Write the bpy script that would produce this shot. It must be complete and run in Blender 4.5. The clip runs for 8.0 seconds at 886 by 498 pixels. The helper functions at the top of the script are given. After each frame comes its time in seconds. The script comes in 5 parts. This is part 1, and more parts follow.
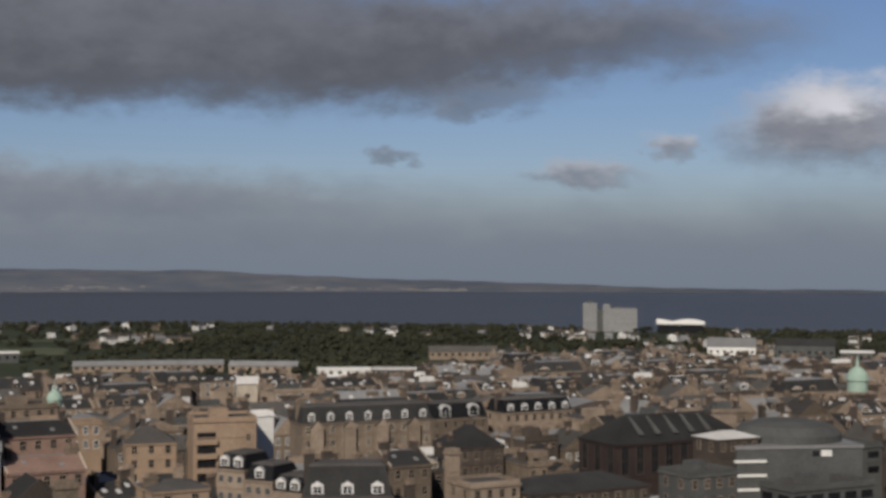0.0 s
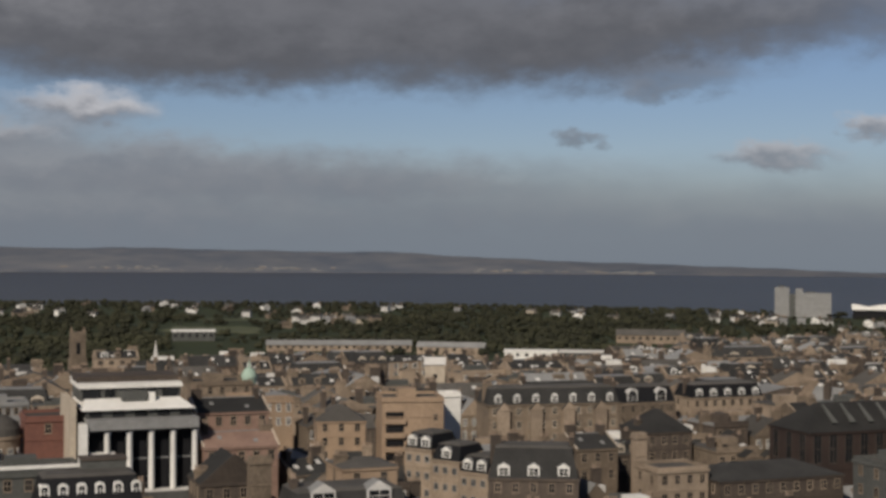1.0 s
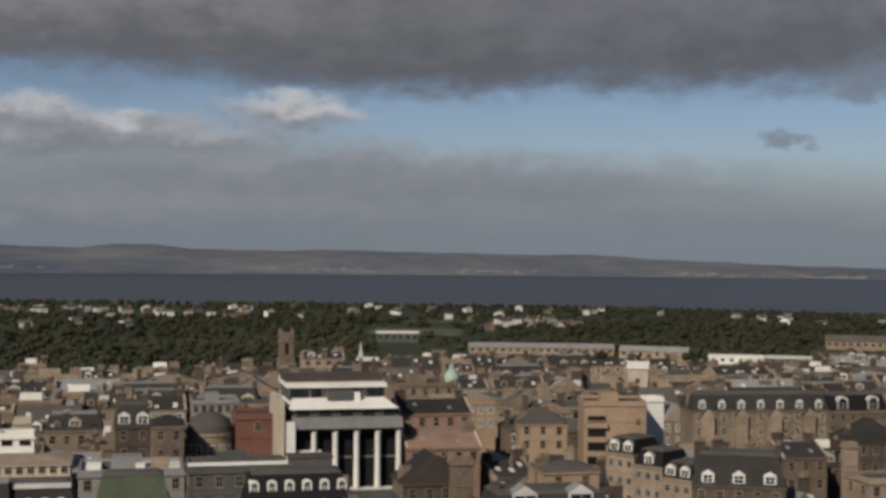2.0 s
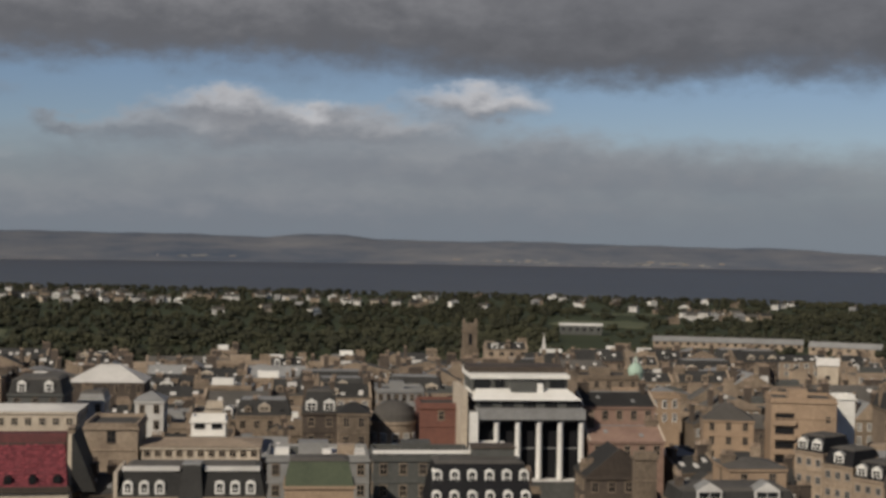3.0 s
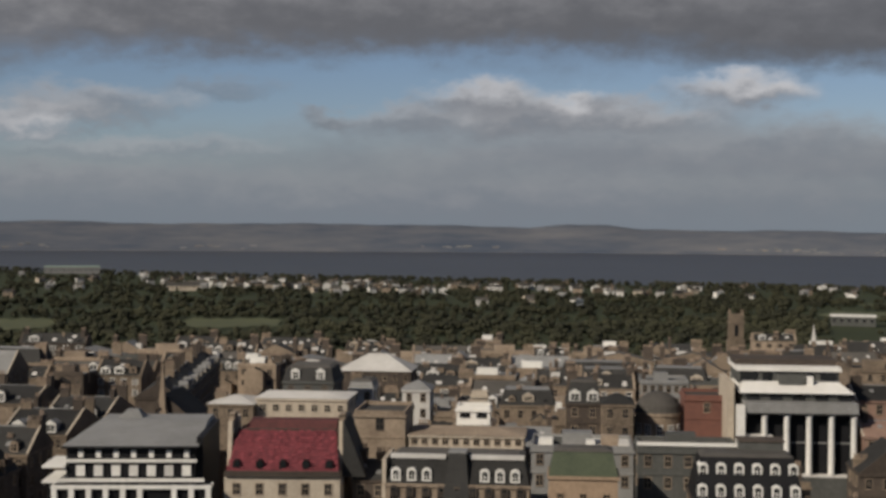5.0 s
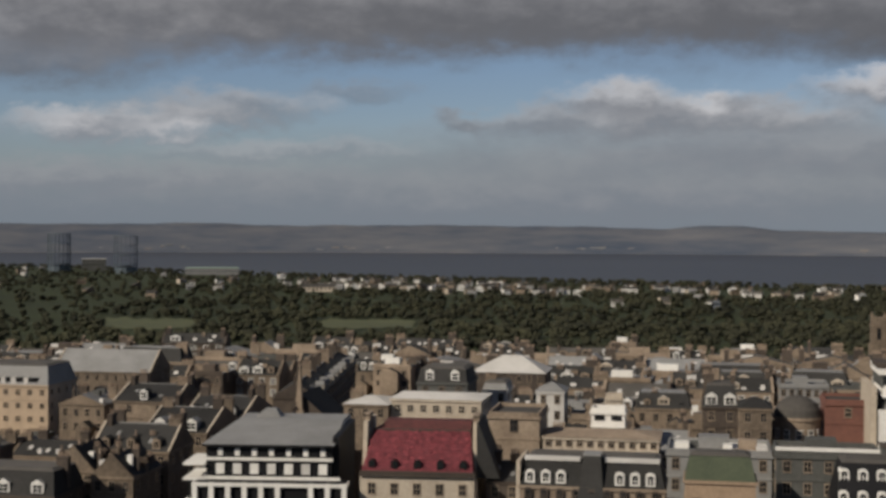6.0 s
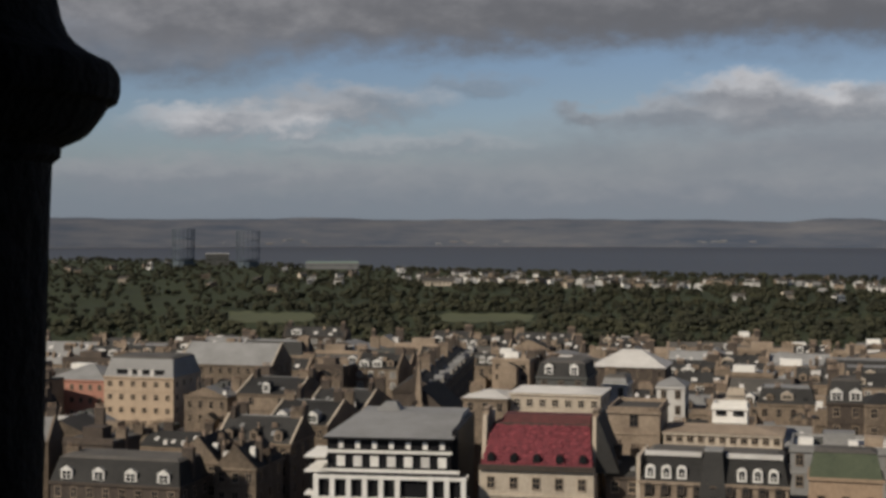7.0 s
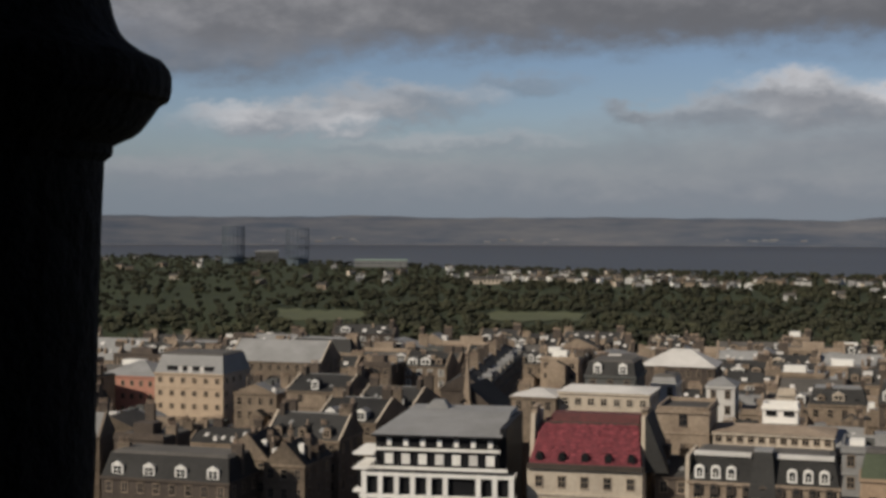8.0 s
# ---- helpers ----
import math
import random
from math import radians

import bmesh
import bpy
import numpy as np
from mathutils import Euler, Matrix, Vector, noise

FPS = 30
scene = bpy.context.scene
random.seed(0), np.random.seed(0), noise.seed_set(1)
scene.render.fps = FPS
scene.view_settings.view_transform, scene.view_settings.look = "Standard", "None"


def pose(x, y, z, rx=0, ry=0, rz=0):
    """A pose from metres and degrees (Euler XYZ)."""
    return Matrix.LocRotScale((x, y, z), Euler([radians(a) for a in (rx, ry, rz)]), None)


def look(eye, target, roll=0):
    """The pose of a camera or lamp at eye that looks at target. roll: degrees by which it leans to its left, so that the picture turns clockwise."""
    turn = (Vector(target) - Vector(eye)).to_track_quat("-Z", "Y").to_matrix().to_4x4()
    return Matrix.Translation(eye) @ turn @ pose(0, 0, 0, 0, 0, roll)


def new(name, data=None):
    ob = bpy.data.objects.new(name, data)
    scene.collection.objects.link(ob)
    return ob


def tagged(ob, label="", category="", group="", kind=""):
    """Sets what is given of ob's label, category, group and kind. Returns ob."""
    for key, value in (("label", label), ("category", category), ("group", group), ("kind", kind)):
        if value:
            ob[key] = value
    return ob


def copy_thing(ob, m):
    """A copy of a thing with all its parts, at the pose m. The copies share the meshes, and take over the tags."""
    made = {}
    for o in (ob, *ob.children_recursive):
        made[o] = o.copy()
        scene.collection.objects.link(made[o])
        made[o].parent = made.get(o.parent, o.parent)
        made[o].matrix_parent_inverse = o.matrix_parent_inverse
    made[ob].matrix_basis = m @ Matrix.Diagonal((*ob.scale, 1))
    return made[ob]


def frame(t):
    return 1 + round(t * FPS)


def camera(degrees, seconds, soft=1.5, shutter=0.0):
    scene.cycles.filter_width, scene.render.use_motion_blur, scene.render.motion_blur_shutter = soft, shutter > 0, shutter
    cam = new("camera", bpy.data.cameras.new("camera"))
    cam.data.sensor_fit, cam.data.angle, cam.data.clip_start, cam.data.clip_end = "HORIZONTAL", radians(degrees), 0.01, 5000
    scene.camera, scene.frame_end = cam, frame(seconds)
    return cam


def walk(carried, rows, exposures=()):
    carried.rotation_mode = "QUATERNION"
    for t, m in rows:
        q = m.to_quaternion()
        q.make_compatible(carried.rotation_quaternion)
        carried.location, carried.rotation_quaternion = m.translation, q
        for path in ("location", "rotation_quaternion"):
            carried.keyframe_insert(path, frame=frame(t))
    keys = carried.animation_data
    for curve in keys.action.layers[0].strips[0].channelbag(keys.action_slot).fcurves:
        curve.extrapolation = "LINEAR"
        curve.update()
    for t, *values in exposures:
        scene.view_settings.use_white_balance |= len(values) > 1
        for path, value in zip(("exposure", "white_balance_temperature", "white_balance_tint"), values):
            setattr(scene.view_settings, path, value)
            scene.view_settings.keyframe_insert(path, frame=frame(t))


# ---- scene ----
cam = camera(34.12, 8.0, soft=3.3)
EYE = 60.0
ROWS = [
    (0.0, -28.098, 0.569, 0.105), (0.5, -24.449, 0.419, 0.347), (1.0, -20.688, -0.159, 0.368), (1.5, -17.203, -0.289, 0.468),
    (1.7, -15.131, -0.184, 0.421), (2.8, -7.318, -0.343, 0.864), (3.0, -5.394, -0.515, 0.881), (3.5, -2.661, -0.486, 0.626),
    (4.0, 0.035, -0.790, 0.532), (4.5, 2.829, -0.853, 0.288), (4.7, 3.686, -0.922, 0.282), (5.8, 9.149, -1.049, 0.411),
    (6.0, 10.306, -0.966, 0.256), (6.5, 12.358, -0.864, 0.052), (7.0, 15.007, -1.212, -0.009), (7.5, 17.055, -1.271, -0.111),
    (8.0, 16.941, -1.287, 0.136),
]
walk(cam, [(t, pose(0, 0, EYE, 90 + pitch, 0, yaw) @ pose(0, 0, 0, 0, 0, roll)) for t, yaw, pitch, roll in ROWS],
     exposures=[(0.0, -0.16, 6100, 12), (1.0, -0.13, 6380, 11), (3.5, -0.08, 6480, 10), (6.5, 0.0, 6480, 10), (8.0, 0.08, 6480, 10)])

# ---- light: afternoon sun from behind and to the left, broken cloud ----
SUN_AZ, SUN_EL = 136.0, 34.0          # degrees left of +y, degrees up
sun_dir = Vector((-math.sin(radians(SUN_AZ)) * math.cos(radians(SUN_EL)), math.cos(radians(SUN_AZ)) * math.cos(radians(SUN_EL)), math.sin(radians(SUN_EL))))
sun = new("sun", bpy.data.lights.new("sun", "SUN"))
sun.data.energy, sun.data.angle, sun.data.color = 4.8, radians(0.6), (1.0, 0.9, 0.76)
sun.matrix_world = look(sun_dir * 100, (0, 0, 0))

world = bpy.data.worlds.new("sky")
scene.world = world
world.use_nodes = True
WT = world.node_tree
WT.nodes.clear()


def wn(kind, operation="", data_type="", use_clamp=False, blend_type="", interpolation_type=""):
    n = WT.nodes.new(kind)
    if operation:
        n.operation = operation
    if data_type:
        n.data_type = data_type
    if use_clamp:
        n.use_clamp = True
    if blend_type:
        n.blend_type = blend_type
    if interpolation_type:
        n.interpolation_type = interpolation_type
    return n


def sock(dst, v):
    if isinstance(v, bpy.types.NodeSocket):
        WT.links.new(v, dst)
    else:
        dst.default_value = v


def wmath(op, a, b=0.0, c=0.0, clamp=False):
    n = wn("ShaderNodeMath", operation=op, use_clamp=clamp)
    sock(n.inputs[0], a), sock(n.inputs[1], b), sock(n.inputs[2], c)
    return n.outputs[0]


def wmix(f, a, b):
    n = wn("ShaderNodeMix", data_type="RGBA")
    sock(n.inputs[0], f), sock(n.inputs[6], a), sock(n.inputs[7], b)
    return n.outputs[2]


def wramp(v, lo, hi, a=0.0, b=1.0):
    n = wn("ShaderNodeMapRange", interpolation_type="SMOOTHSTEP")
    sock(n.inputs[0], v)
    for k, x in enumerate((lo, hi, a, b)):
        sock(n.inputs[k + 1], x)
    return n.outputs[0]


coord = wn("ShaderNodeTexCoord")
sep = wn("ShaderNodeSeparateXYZ")
WT.links.new(coord.outputs["Generated"], sep.inputs[0])
az = wmath("MULTIPLY", wmath("ARCTAN2", wmath("MULTIPLY", sep.outputs[0], -1.0), sep.outputs[1]), 57.2958)
el = wmath("MULTIPLY", wmath("ARCSINE", sep.outputs[2]), 57.2958)
comb = wn("ShaderNodeCombineXYZ")
sock(comb.inputs[0], az), sock(comb.inputs[1], wmath("MULTIPLY", el, 1.9))


def wnoise(scale, detail, rough=0.55, shift=0.0):
    m = wn("ShaderNodeVectorMath", operation="ADD")
    WT.links.new(comb.outputs[0], m.inputs[0])
    m.inputs[1].default_value = (shift, shift * 0.7, shift)
    n = wn("ShaderNodeTexNoise")
    WT.links.new(m.outputs[0], n.inputs["Vector"])
    n.inputs["Scale"].default_value, n.inputs["Detail"].default_value, n.inputs["Roughness"].default_value = scale, detail, rough
    return wmath("SUBTRACT", n.outputs[0], 0.5)


big, mid, fine = wnoise(0.16, 3), wnoise(0.45, 5, 0.55, 13.0), wnoise(1.1, 4, 0.6, 31.0)
warp_a = wmath("ADD", az, wmath("MULTIPLY_ADD", mid, 4.0, wmath("MULTIPLY", fine, 1.1)))
warp_e = wmath("ADD", el, wmath("MULTIPLY_ADD", wnoise(0.55, 5, 0.6, 57.0), 1.8, wmath("MULTIPLY", fine, 0.55)))

sky = wn("ShaderNodeTexSky")
sky.sky_type, sky.sun_disc = "NISHITA", False
sky.sun_elevation, sky.sun_rotation = radians(SUN_EL), radians(-SUN_AZ)
sky.air_density, sky.dust_density, sky.ozone_density = 1.0, 0.4, 2.5
hue = wn("ShaderNodeMix", data_type="RGBA", blend_type="MULTIPLY")
hue.inputs[0].default_value = 1.0
WT.links.new(sky.outputs[0], hue.inputs[6])
hue.inputs[7].default_value = (0.056, 0.057, 0.067, 1)
tone = hue.outputs[2]
# the hazy band over the water, and grey layers low down
tone = wmix(wramp(wmath("ADD", el, wmath("MULTIPLY", big, 2.0)), 4.2, 0.5, 0.0, 0.85), tone, (0.180, 0.216, 0.262, 1))
# unseen broken cloud above the view and behind, kept dark to cut the fill light
tone = wmix(wmath("MULTIPLY", wramp(el, 10.0, 15.0), wramp(wmath("ADD", big, mid), -0.14, 0.10, 0.0, 0.93)), tone, (0.10, 0.10, 0.108, 1))


def cloud(a, e, ra, re, white, thick=0.9):
    """A cloud at a degrees left of +y and e up, with half its width and height; white: how sunlit its upper side is."""
    global tone
    u = wmath("MULTIPLY", wmath("SUBTRACT", warp_a, a), 1.0 / ra)
    v = wmath("MULTIPLY", wmath("SUBTRACT", warp_e, e), 1.0 / re)
    d = wmath("SQRT", wmath("ADD", wmath("MULTIPLY", u, u), wmath("MULTIPLY", v, v)))
    alpha = wramp(d, 1.6, 0.4, 0.0, thick)
    lit = wramp(wmath("ADD", wmath("MULTIPLY_ADD", fine, 0.6, v), wmath("MULTIPLY", mid, 2.4)), -0.9, 1.1)
    k = min(1.0, max(0.0, (6.0 - e) / 3.0))           # the low layers stand far off in the haze
    low = (0.118 + 0.066 * k + 0.09 * white, 0.121 + 0.082 * k + 0.09 * white, 0.134 + 0.100 * k + 0.095 * white, 1)
    high = (0.175 + 0.03 * k + 0.40 * white, 0.178 + 0.035 * k + 0.385 * white, 0.194 + 0.04 * k + 0.375 * white, 1)
    tone = wmix(alpha, tone, wmix(lit, low, high))


# the hazy layers low down
cloud(-16.5, 1.69, 10.6, 1.16, 0.12, 0.40), cloud(-34.2, 1.22, 12.1, 0.95, 0.14, 0.22), cloud(-12.8, 2.69, 13.2, 0.95, 0.15, 0.50), cloud(-4.6, 3.34, 6.9, 1.06, 0.30, 0.43), cloud(-3.1, 1.00, 10.6, 1.16, 0.15, 0.36)
cloud(-2.5, 3.06, 13.2, 0.95, 0.20, 0.61), cloud(1.7, 1.43, 14.8, 1.16, 0.15, 0.36), cloud(-14.4, 2.35, 7.9, 0.63, 0.10, 0.36), cloud(24.5, 1.84, 9.0, 0.63, 0.30, 0.40), cloud(12.5, 1.11, 15.8, 0.95, 0.25, 0.40)
cloud(3.6, 2.40, 6.9, 0.63, 0.20, 0.43), cloud(25.5, 1.70, 7.4, 0.53, 0.30, 0.36)
# the dark bank above
cloud(-13.9, 9.13, 13.2, 2.32, 0.00, 0.95), cloud(-27.4, 8.19, 5.3, 1.58, 0.00, 0.90), cloud(-35.8, 8.85, 5.8, 1.37, 0.25, 0.50), cloud(-6.0, 9.09, 16.9, 2.43, 0.05, 0.97), cloud(-22.8, 8.07, 5.3, 1.80, 0.00, 0.93)
cloud(-30.0, 6.60, 2.6, 0.63, 0.10, 0.45), cloud(-31.4, 9.23, 7.9, 1.37, 0.05, 0.85), cloud(11.5, 8.73, 11.6, 1.80, 0.20, 0.93), cloud(1.8, 9.44, 12.7, 1.69, 0.12, 0.95), cloud(-11.3, 7.97, 8.4, 1.69, 0.00, 0.97)
cloud(19.3, 9.06, 17.4, 2.11, 0.30, 0.93), cloud(26.5, 6.55, 5.8, 1.06, 0.20, 0.75), cloud(3.6, 8.83, 12.7, 1.37, 0.10, 0.90), cloud(23.9, 8.17, 10.0, 1.48, 0.35, 0.90), cloud(8.3, 8.83, 12.7, 1.48, 0.20, 0.90)
# cumulus between them
cloud(-43.0, 5.15, 3.4, 1.30, 0.75, 0.95), cloud(-43.2, 6.10, 2.5, 1.00, 1.25, 0.92), cloud(-43.0, 5.80, 1.7, 0.85, 1.50, 0.85), cloud(-37.1, 4.60, 0.8, 0.58, 0.85, 0.85), cloud(-33.5, 3.59, 1.9, 0.48, 0.65, 0.85), cloud(-28.7, 6.06, 1.5, 0.37, 0.15, 0.50)
cloud(-26.1, 4.22, 0.8, 0.26, 0.10, 0.40), cloud(-26.2, 4.12, 0.8, 0.26, 0.10, 0.45), cloud(5.4, 3.99, 4.2, 0.58, 0.45, 0.70), cloud(-0.3, 4.24, 5.8, 0.63, 0.50, 0.85), cloud(3.1, 4.92, 2.5, 0.63, 0.85, 0.90)
cloud(-0.1, 4.71, 1.4, 0.48, 1.05, 0.80), cloud(-6.7, 5.19, 2.2, 0.63, 1.05, 0.92), cloud(9.5, 4.15, 1.1, 0.37, 0.20, 0.60), cloud(18.8, 4.49, 3.2, 0.63, 0.55, 0.71), cloud(21.9, 3.99, 3.7, 0.53, 0.65, 0.76)
cloud(24.5, 3.75, 2.4, 0.58, 0.95, 0.76), cloud(16.7, 2.83, 4.8, 0.42, 0.50, 0.55), cloud(20.9, 3.53, 1.6, 0.37, 1.05, 0.56), cloud(14.1, 5.20, 2.1, 0.42, 0.20, 0.40)
backdrop_shader, out = wn("ShaderNodeBackground"), wn("ShaderNodeOutputWorld")
WT.links.new(tone, backdrop_shader.inputs[0])
backdrop_shader.inputs[1].default_value = 0.97
WT.links.new(backdrop_shader.outputs[0], out.inputs[0])


# ---- materials ----
def material(name, colour, other, rough=0.85, metal=0.0, coarse=0.15, small=2.0, bump=0.3, vary=0.25, streak=0.0, spec=0.3, flatten=1.0):
    """A surface of two colours mixed by coarse and small noise; vary: how far repeats differ in brightness."""
    m = bpy.data.materials.new(name)
    m.use_nodes = True
    nt = m.node_tree
    p = nt.nodes["Principled BSDF"]
    geo, info = nt.nodes.new("ShaderNodeTexCoord"), nt.nodes.new("ShaderNodeObjectInfo")
    shift = nt.nodes.new("ShaderNodeVectorMath")
    shift.operation = "MULTIPLY_ADD"
    shift.inputs[1].default_value = (1, 1, 0.75 if streak else flatten)
    nt.links.new(geo.outputs["Object"], shift.inputs[0])
    seed = nt.nodes.new("ShaderNodeVectorMath")
    seed.operation = "SCALE"
    seed.inputs[0].default_value = (91, 57, 33)
    nt.links.new(info.outputs["Random"], seed.inputs["Scale"])
    nt.links.new(seed.outputs[0], shift.inputs[2])
    facs = []
    for scale, detail in ((coarse, 4), (small, 5)):
        n = nt.nodes.new("ShaderNodeTexNoise")
        n.inputs["Scale"].default_value, n.inputs["Detail"].default_value, n.inputs["Roughness"].default_value = scale, detail, 0.65
        nt.links.new(shift.outputs[0], n.inputs["Vector"])
        facs.append(n.outputs[0])
    add = nt.nodes.new("ShaderNodeMath")
    add.operation = "ADD"
    nt.links.new(facs[0], add.inputs[0]), nt.links.new(facs[1], add.inputs[1])
    ramp = nt.nodes.new("ShaderNodeMapRange")
    for k, v in ((1, 0.75), (2, 1.25)):
        ramp.inputs[k].default_value = v
    nt.links.new(add.outputs[0], ramp.inputs[0])
    mix = nt.nodes.new("ShaderNodeMix")
    mix.data_type = "RGBA"
    nt.links.new(ramp.outputs[0], mix.inputs[0])
    mix.inputs[6].default_value, mix.inputs[7].default_value = (*colour, 1), (*other, 1)
    hsv = nt.nodes.new("ShaderNodeHueSaturation")
    val = nt.nodes.new("ShaderNodeMapRange")
    val.inputs[3].default_value, val.inputs[4].default_value = 1 - vary, 1 + vary
    isle = nt.nodes.new("ShaderNodeNewGeometry")
    both = nt.nodes.new("ShaderNodeMath")
    both.operation = "MULTIPLY_ADD"
    both.inputs[1].default_value = 0.5
    half = nt.nodes.new("ShaderNodeMath")
    half.operation = "MULTIPLY"
    half.inputs[1].default_value = 0.5
    nt.links.new(isle.outputs["Random Per Island"], half.inputs[0])
    nt.links.new(info.outputs["Random"], both.inputs[0])
    nt.links.new(half.outputs[0], both.inputs[2])
    nt.links.new(both.outputs[0], val.inputs[0])
    nt.links.new(val.outputs[0], hsv.inputs["Value"])
    nt.links.new(mix.outputs[2], hsv.inputs["Color"])
    nt.links.new(hsv.outputs[0], p.inputs["Base Color"])
    p.inputs["Roughness"].default_value, p.inputs["Metallic"].default_value = rough, metal
    p.inputs["Specular IOR Level"].default_value = spec
    if bump:
        b = nt.nodes.new("ShaderNodeBump")
        b.inputs["Strength"].default_value, b.inputs["Distance"].default_value = bump, 0.1
        nt.links.new(facs[1], b.inputs["Height"])
        nt.links.new(b.outputs[0], p.inputs["Normal"])
    return m


SAND = material("sandstone", (0.195, 0.150, 0.108), (0.082, 0.064, 0.047), vary=0.6, streak=1)
BUFF = material("buff_stone", (0.262, 0.207, 0.152), (0.145, 0.110, 0.080), vary=0.4, streak=1)
SOOT = material("sooty_stone", (0.075, 0.058, 0.045), (0.036, 0.029, 0.024), vary=0.5, streak=1)
SLATE = material("slate", (0.034, 0.033, 0.031), (0.017, 0.0165, 0.0155), rough=0.85, small=3.0, vary=0.6, spec=0.25)
LEAD = material("lead_sheet", (0.2125, 0.2108, 0.204), (0.1445, 0.1428, 0.136), rough=0.6, vary=0.3)
FELT = material("roof_felt", (0.080, 0.073, 0.065), (0.045, 0.042, 0.037), vary=0.6)
PALE = material("pale_roof", (0.5456, 0.528, 0.4928), (0.396, 0.3784, 0.352), vary=0.15)
TAN = material("tan_brick", (0.306, 0.221, 0.1487), (0.204, 0.1445, 0.09775), vary=0.12, streak=1)
RED = material("red_tiles", (0.180, 0.037, 0.045), (0.078, 0.019, 0.024), coarse=0.35, small=1.6, vary=0.45, bump=0.8)
BRICK = material("red_brick", (0.1615, 0.07225, 0.0527), (0.102, 0.0476, 0.0374), vary=0.15)
PINK = material("pink_stone", (0.391, 0.187, 0.136), (0.2805, 0.1445, 0.1062), vary=0.1, streak=1)
WHITE = material("white_paint", (0.6864, 0.6688, 0.6248), (0.5456, 0.528, 0.484), vary=0.08, bump=0.1)
CREAM = material("cream_render", (0.46, 0.395, 0.31), (0.31, 0.262, 0.206), vary=0.25, streak=1)
CONC = material("grey_concrete", (0.086, 0.087, 0.080), (0.050, 0.051, 0.047), vary=0.12, streak=1)
GLASS = material("dark_glass", (0.009, 0.010, 0.011), (0.02, 0.021, 0.023), rough=0.15, vary=0.4, bump=0, spec=0.5)
COPPER = material("green_copper", (0.33, 0.42, 0.34), (0.23, 0.31, 0.25), vary=0.1)
MOSS = material("green_roof", (0.066, 0.078, 0.048), (0.040, 0.050, 0.032), vary=0)
MAROON = material("old_red_tiles", (0.105, 0.034, 0.032), (0.055, 0.022, 0.021), coarse=0.45, small=1.6, vary=0.2)
YELLOW = material("yellow_stone", (0.42, 0.325, 0.232), (0.29, 0.222, 0.158), vary=0.1, streak=1)
ROSE = material("rosy_stone", (0.25, 0.165, 0.125), (0.16, 0.10, 0.077), vary=0.1, streak=1)
UMBER = material("dark_red_brown_stone", (0.042, 0.028, 0.023), (0.022, 0.015, 0.013), vary=0.2, streak=1)
CLAY = material("clay_pots", (0.25, 0.19, 0.14), (0.13, 0.095, 0.07), vary=0.6)
BLACK = material("black_cladding", (0.013, 0.013, 0.014), (0.008, 0.008, 0.009), rough=0.6, vary=0.3, spec=0.1)
LEAF = material("foliage", (0.044, 0.044, 0.025), (0.017, 0.018, 0.013), coarse=0.006, small=0.09, vary=0.3, bump=0.5, spec=0.1)
GRASS = material("grass", (0.092, 0.098, 0.046), (0.052, 0.058, 0.030), coarse=0.02, small=0.4, vary=0.2)
EARTH = material("parkland", (0.044, 0.0528, 0.0264), (0.0308, 0.0352, 0.02112), coarse=0.01, small=0.1, vary=0, spec=0.1)
STREET = material("street", (0.05, 0.047, 0.044), (0.033, 0.031, 0.03), coarse=0.03, small=0.6, vary=0)
WATER = material("sea", (0.052, 0.055, 0.060), (0.040, 0.043, 0.048), rough=0.45, coarse=0.0015, small=0.02, vary=0, bump=0.15, spec=0.4)
# distance haze and sunlit field patches are put into the hills' two colours
HAZY_MOOR = material("far_hills", (0.056, 0.069, 0.094), (0.116, 0.118, 0.128), coarse=0.0012, small=0.007, vary=0, bump=0, spec=0, flatten=9.0)
# near-black so that the pillar's shade is already in its base colour
DARK = material("shade_black_stone", (0.02, 0.018, 0.017), (0.011, 0.010, 0.010), coarse=0.8, small=9.0, vary=0, bump=0.5, spec=0.1)
ROCK = material("rock", (0.13, 0.12, 0.10), (0.07, 0.07, 0.055), coarse=0.06, small=0.8, vary=0, bump=0.8)
# blue-green steel drawn towards the sea's tone, with distance haze in the colour
HAZY_STEEL = material("hazy_blue_green_steel", (0.080, 0.100, 0.115), (0.066, 0.084, 0.098), rough=0.6, vary=0.1)


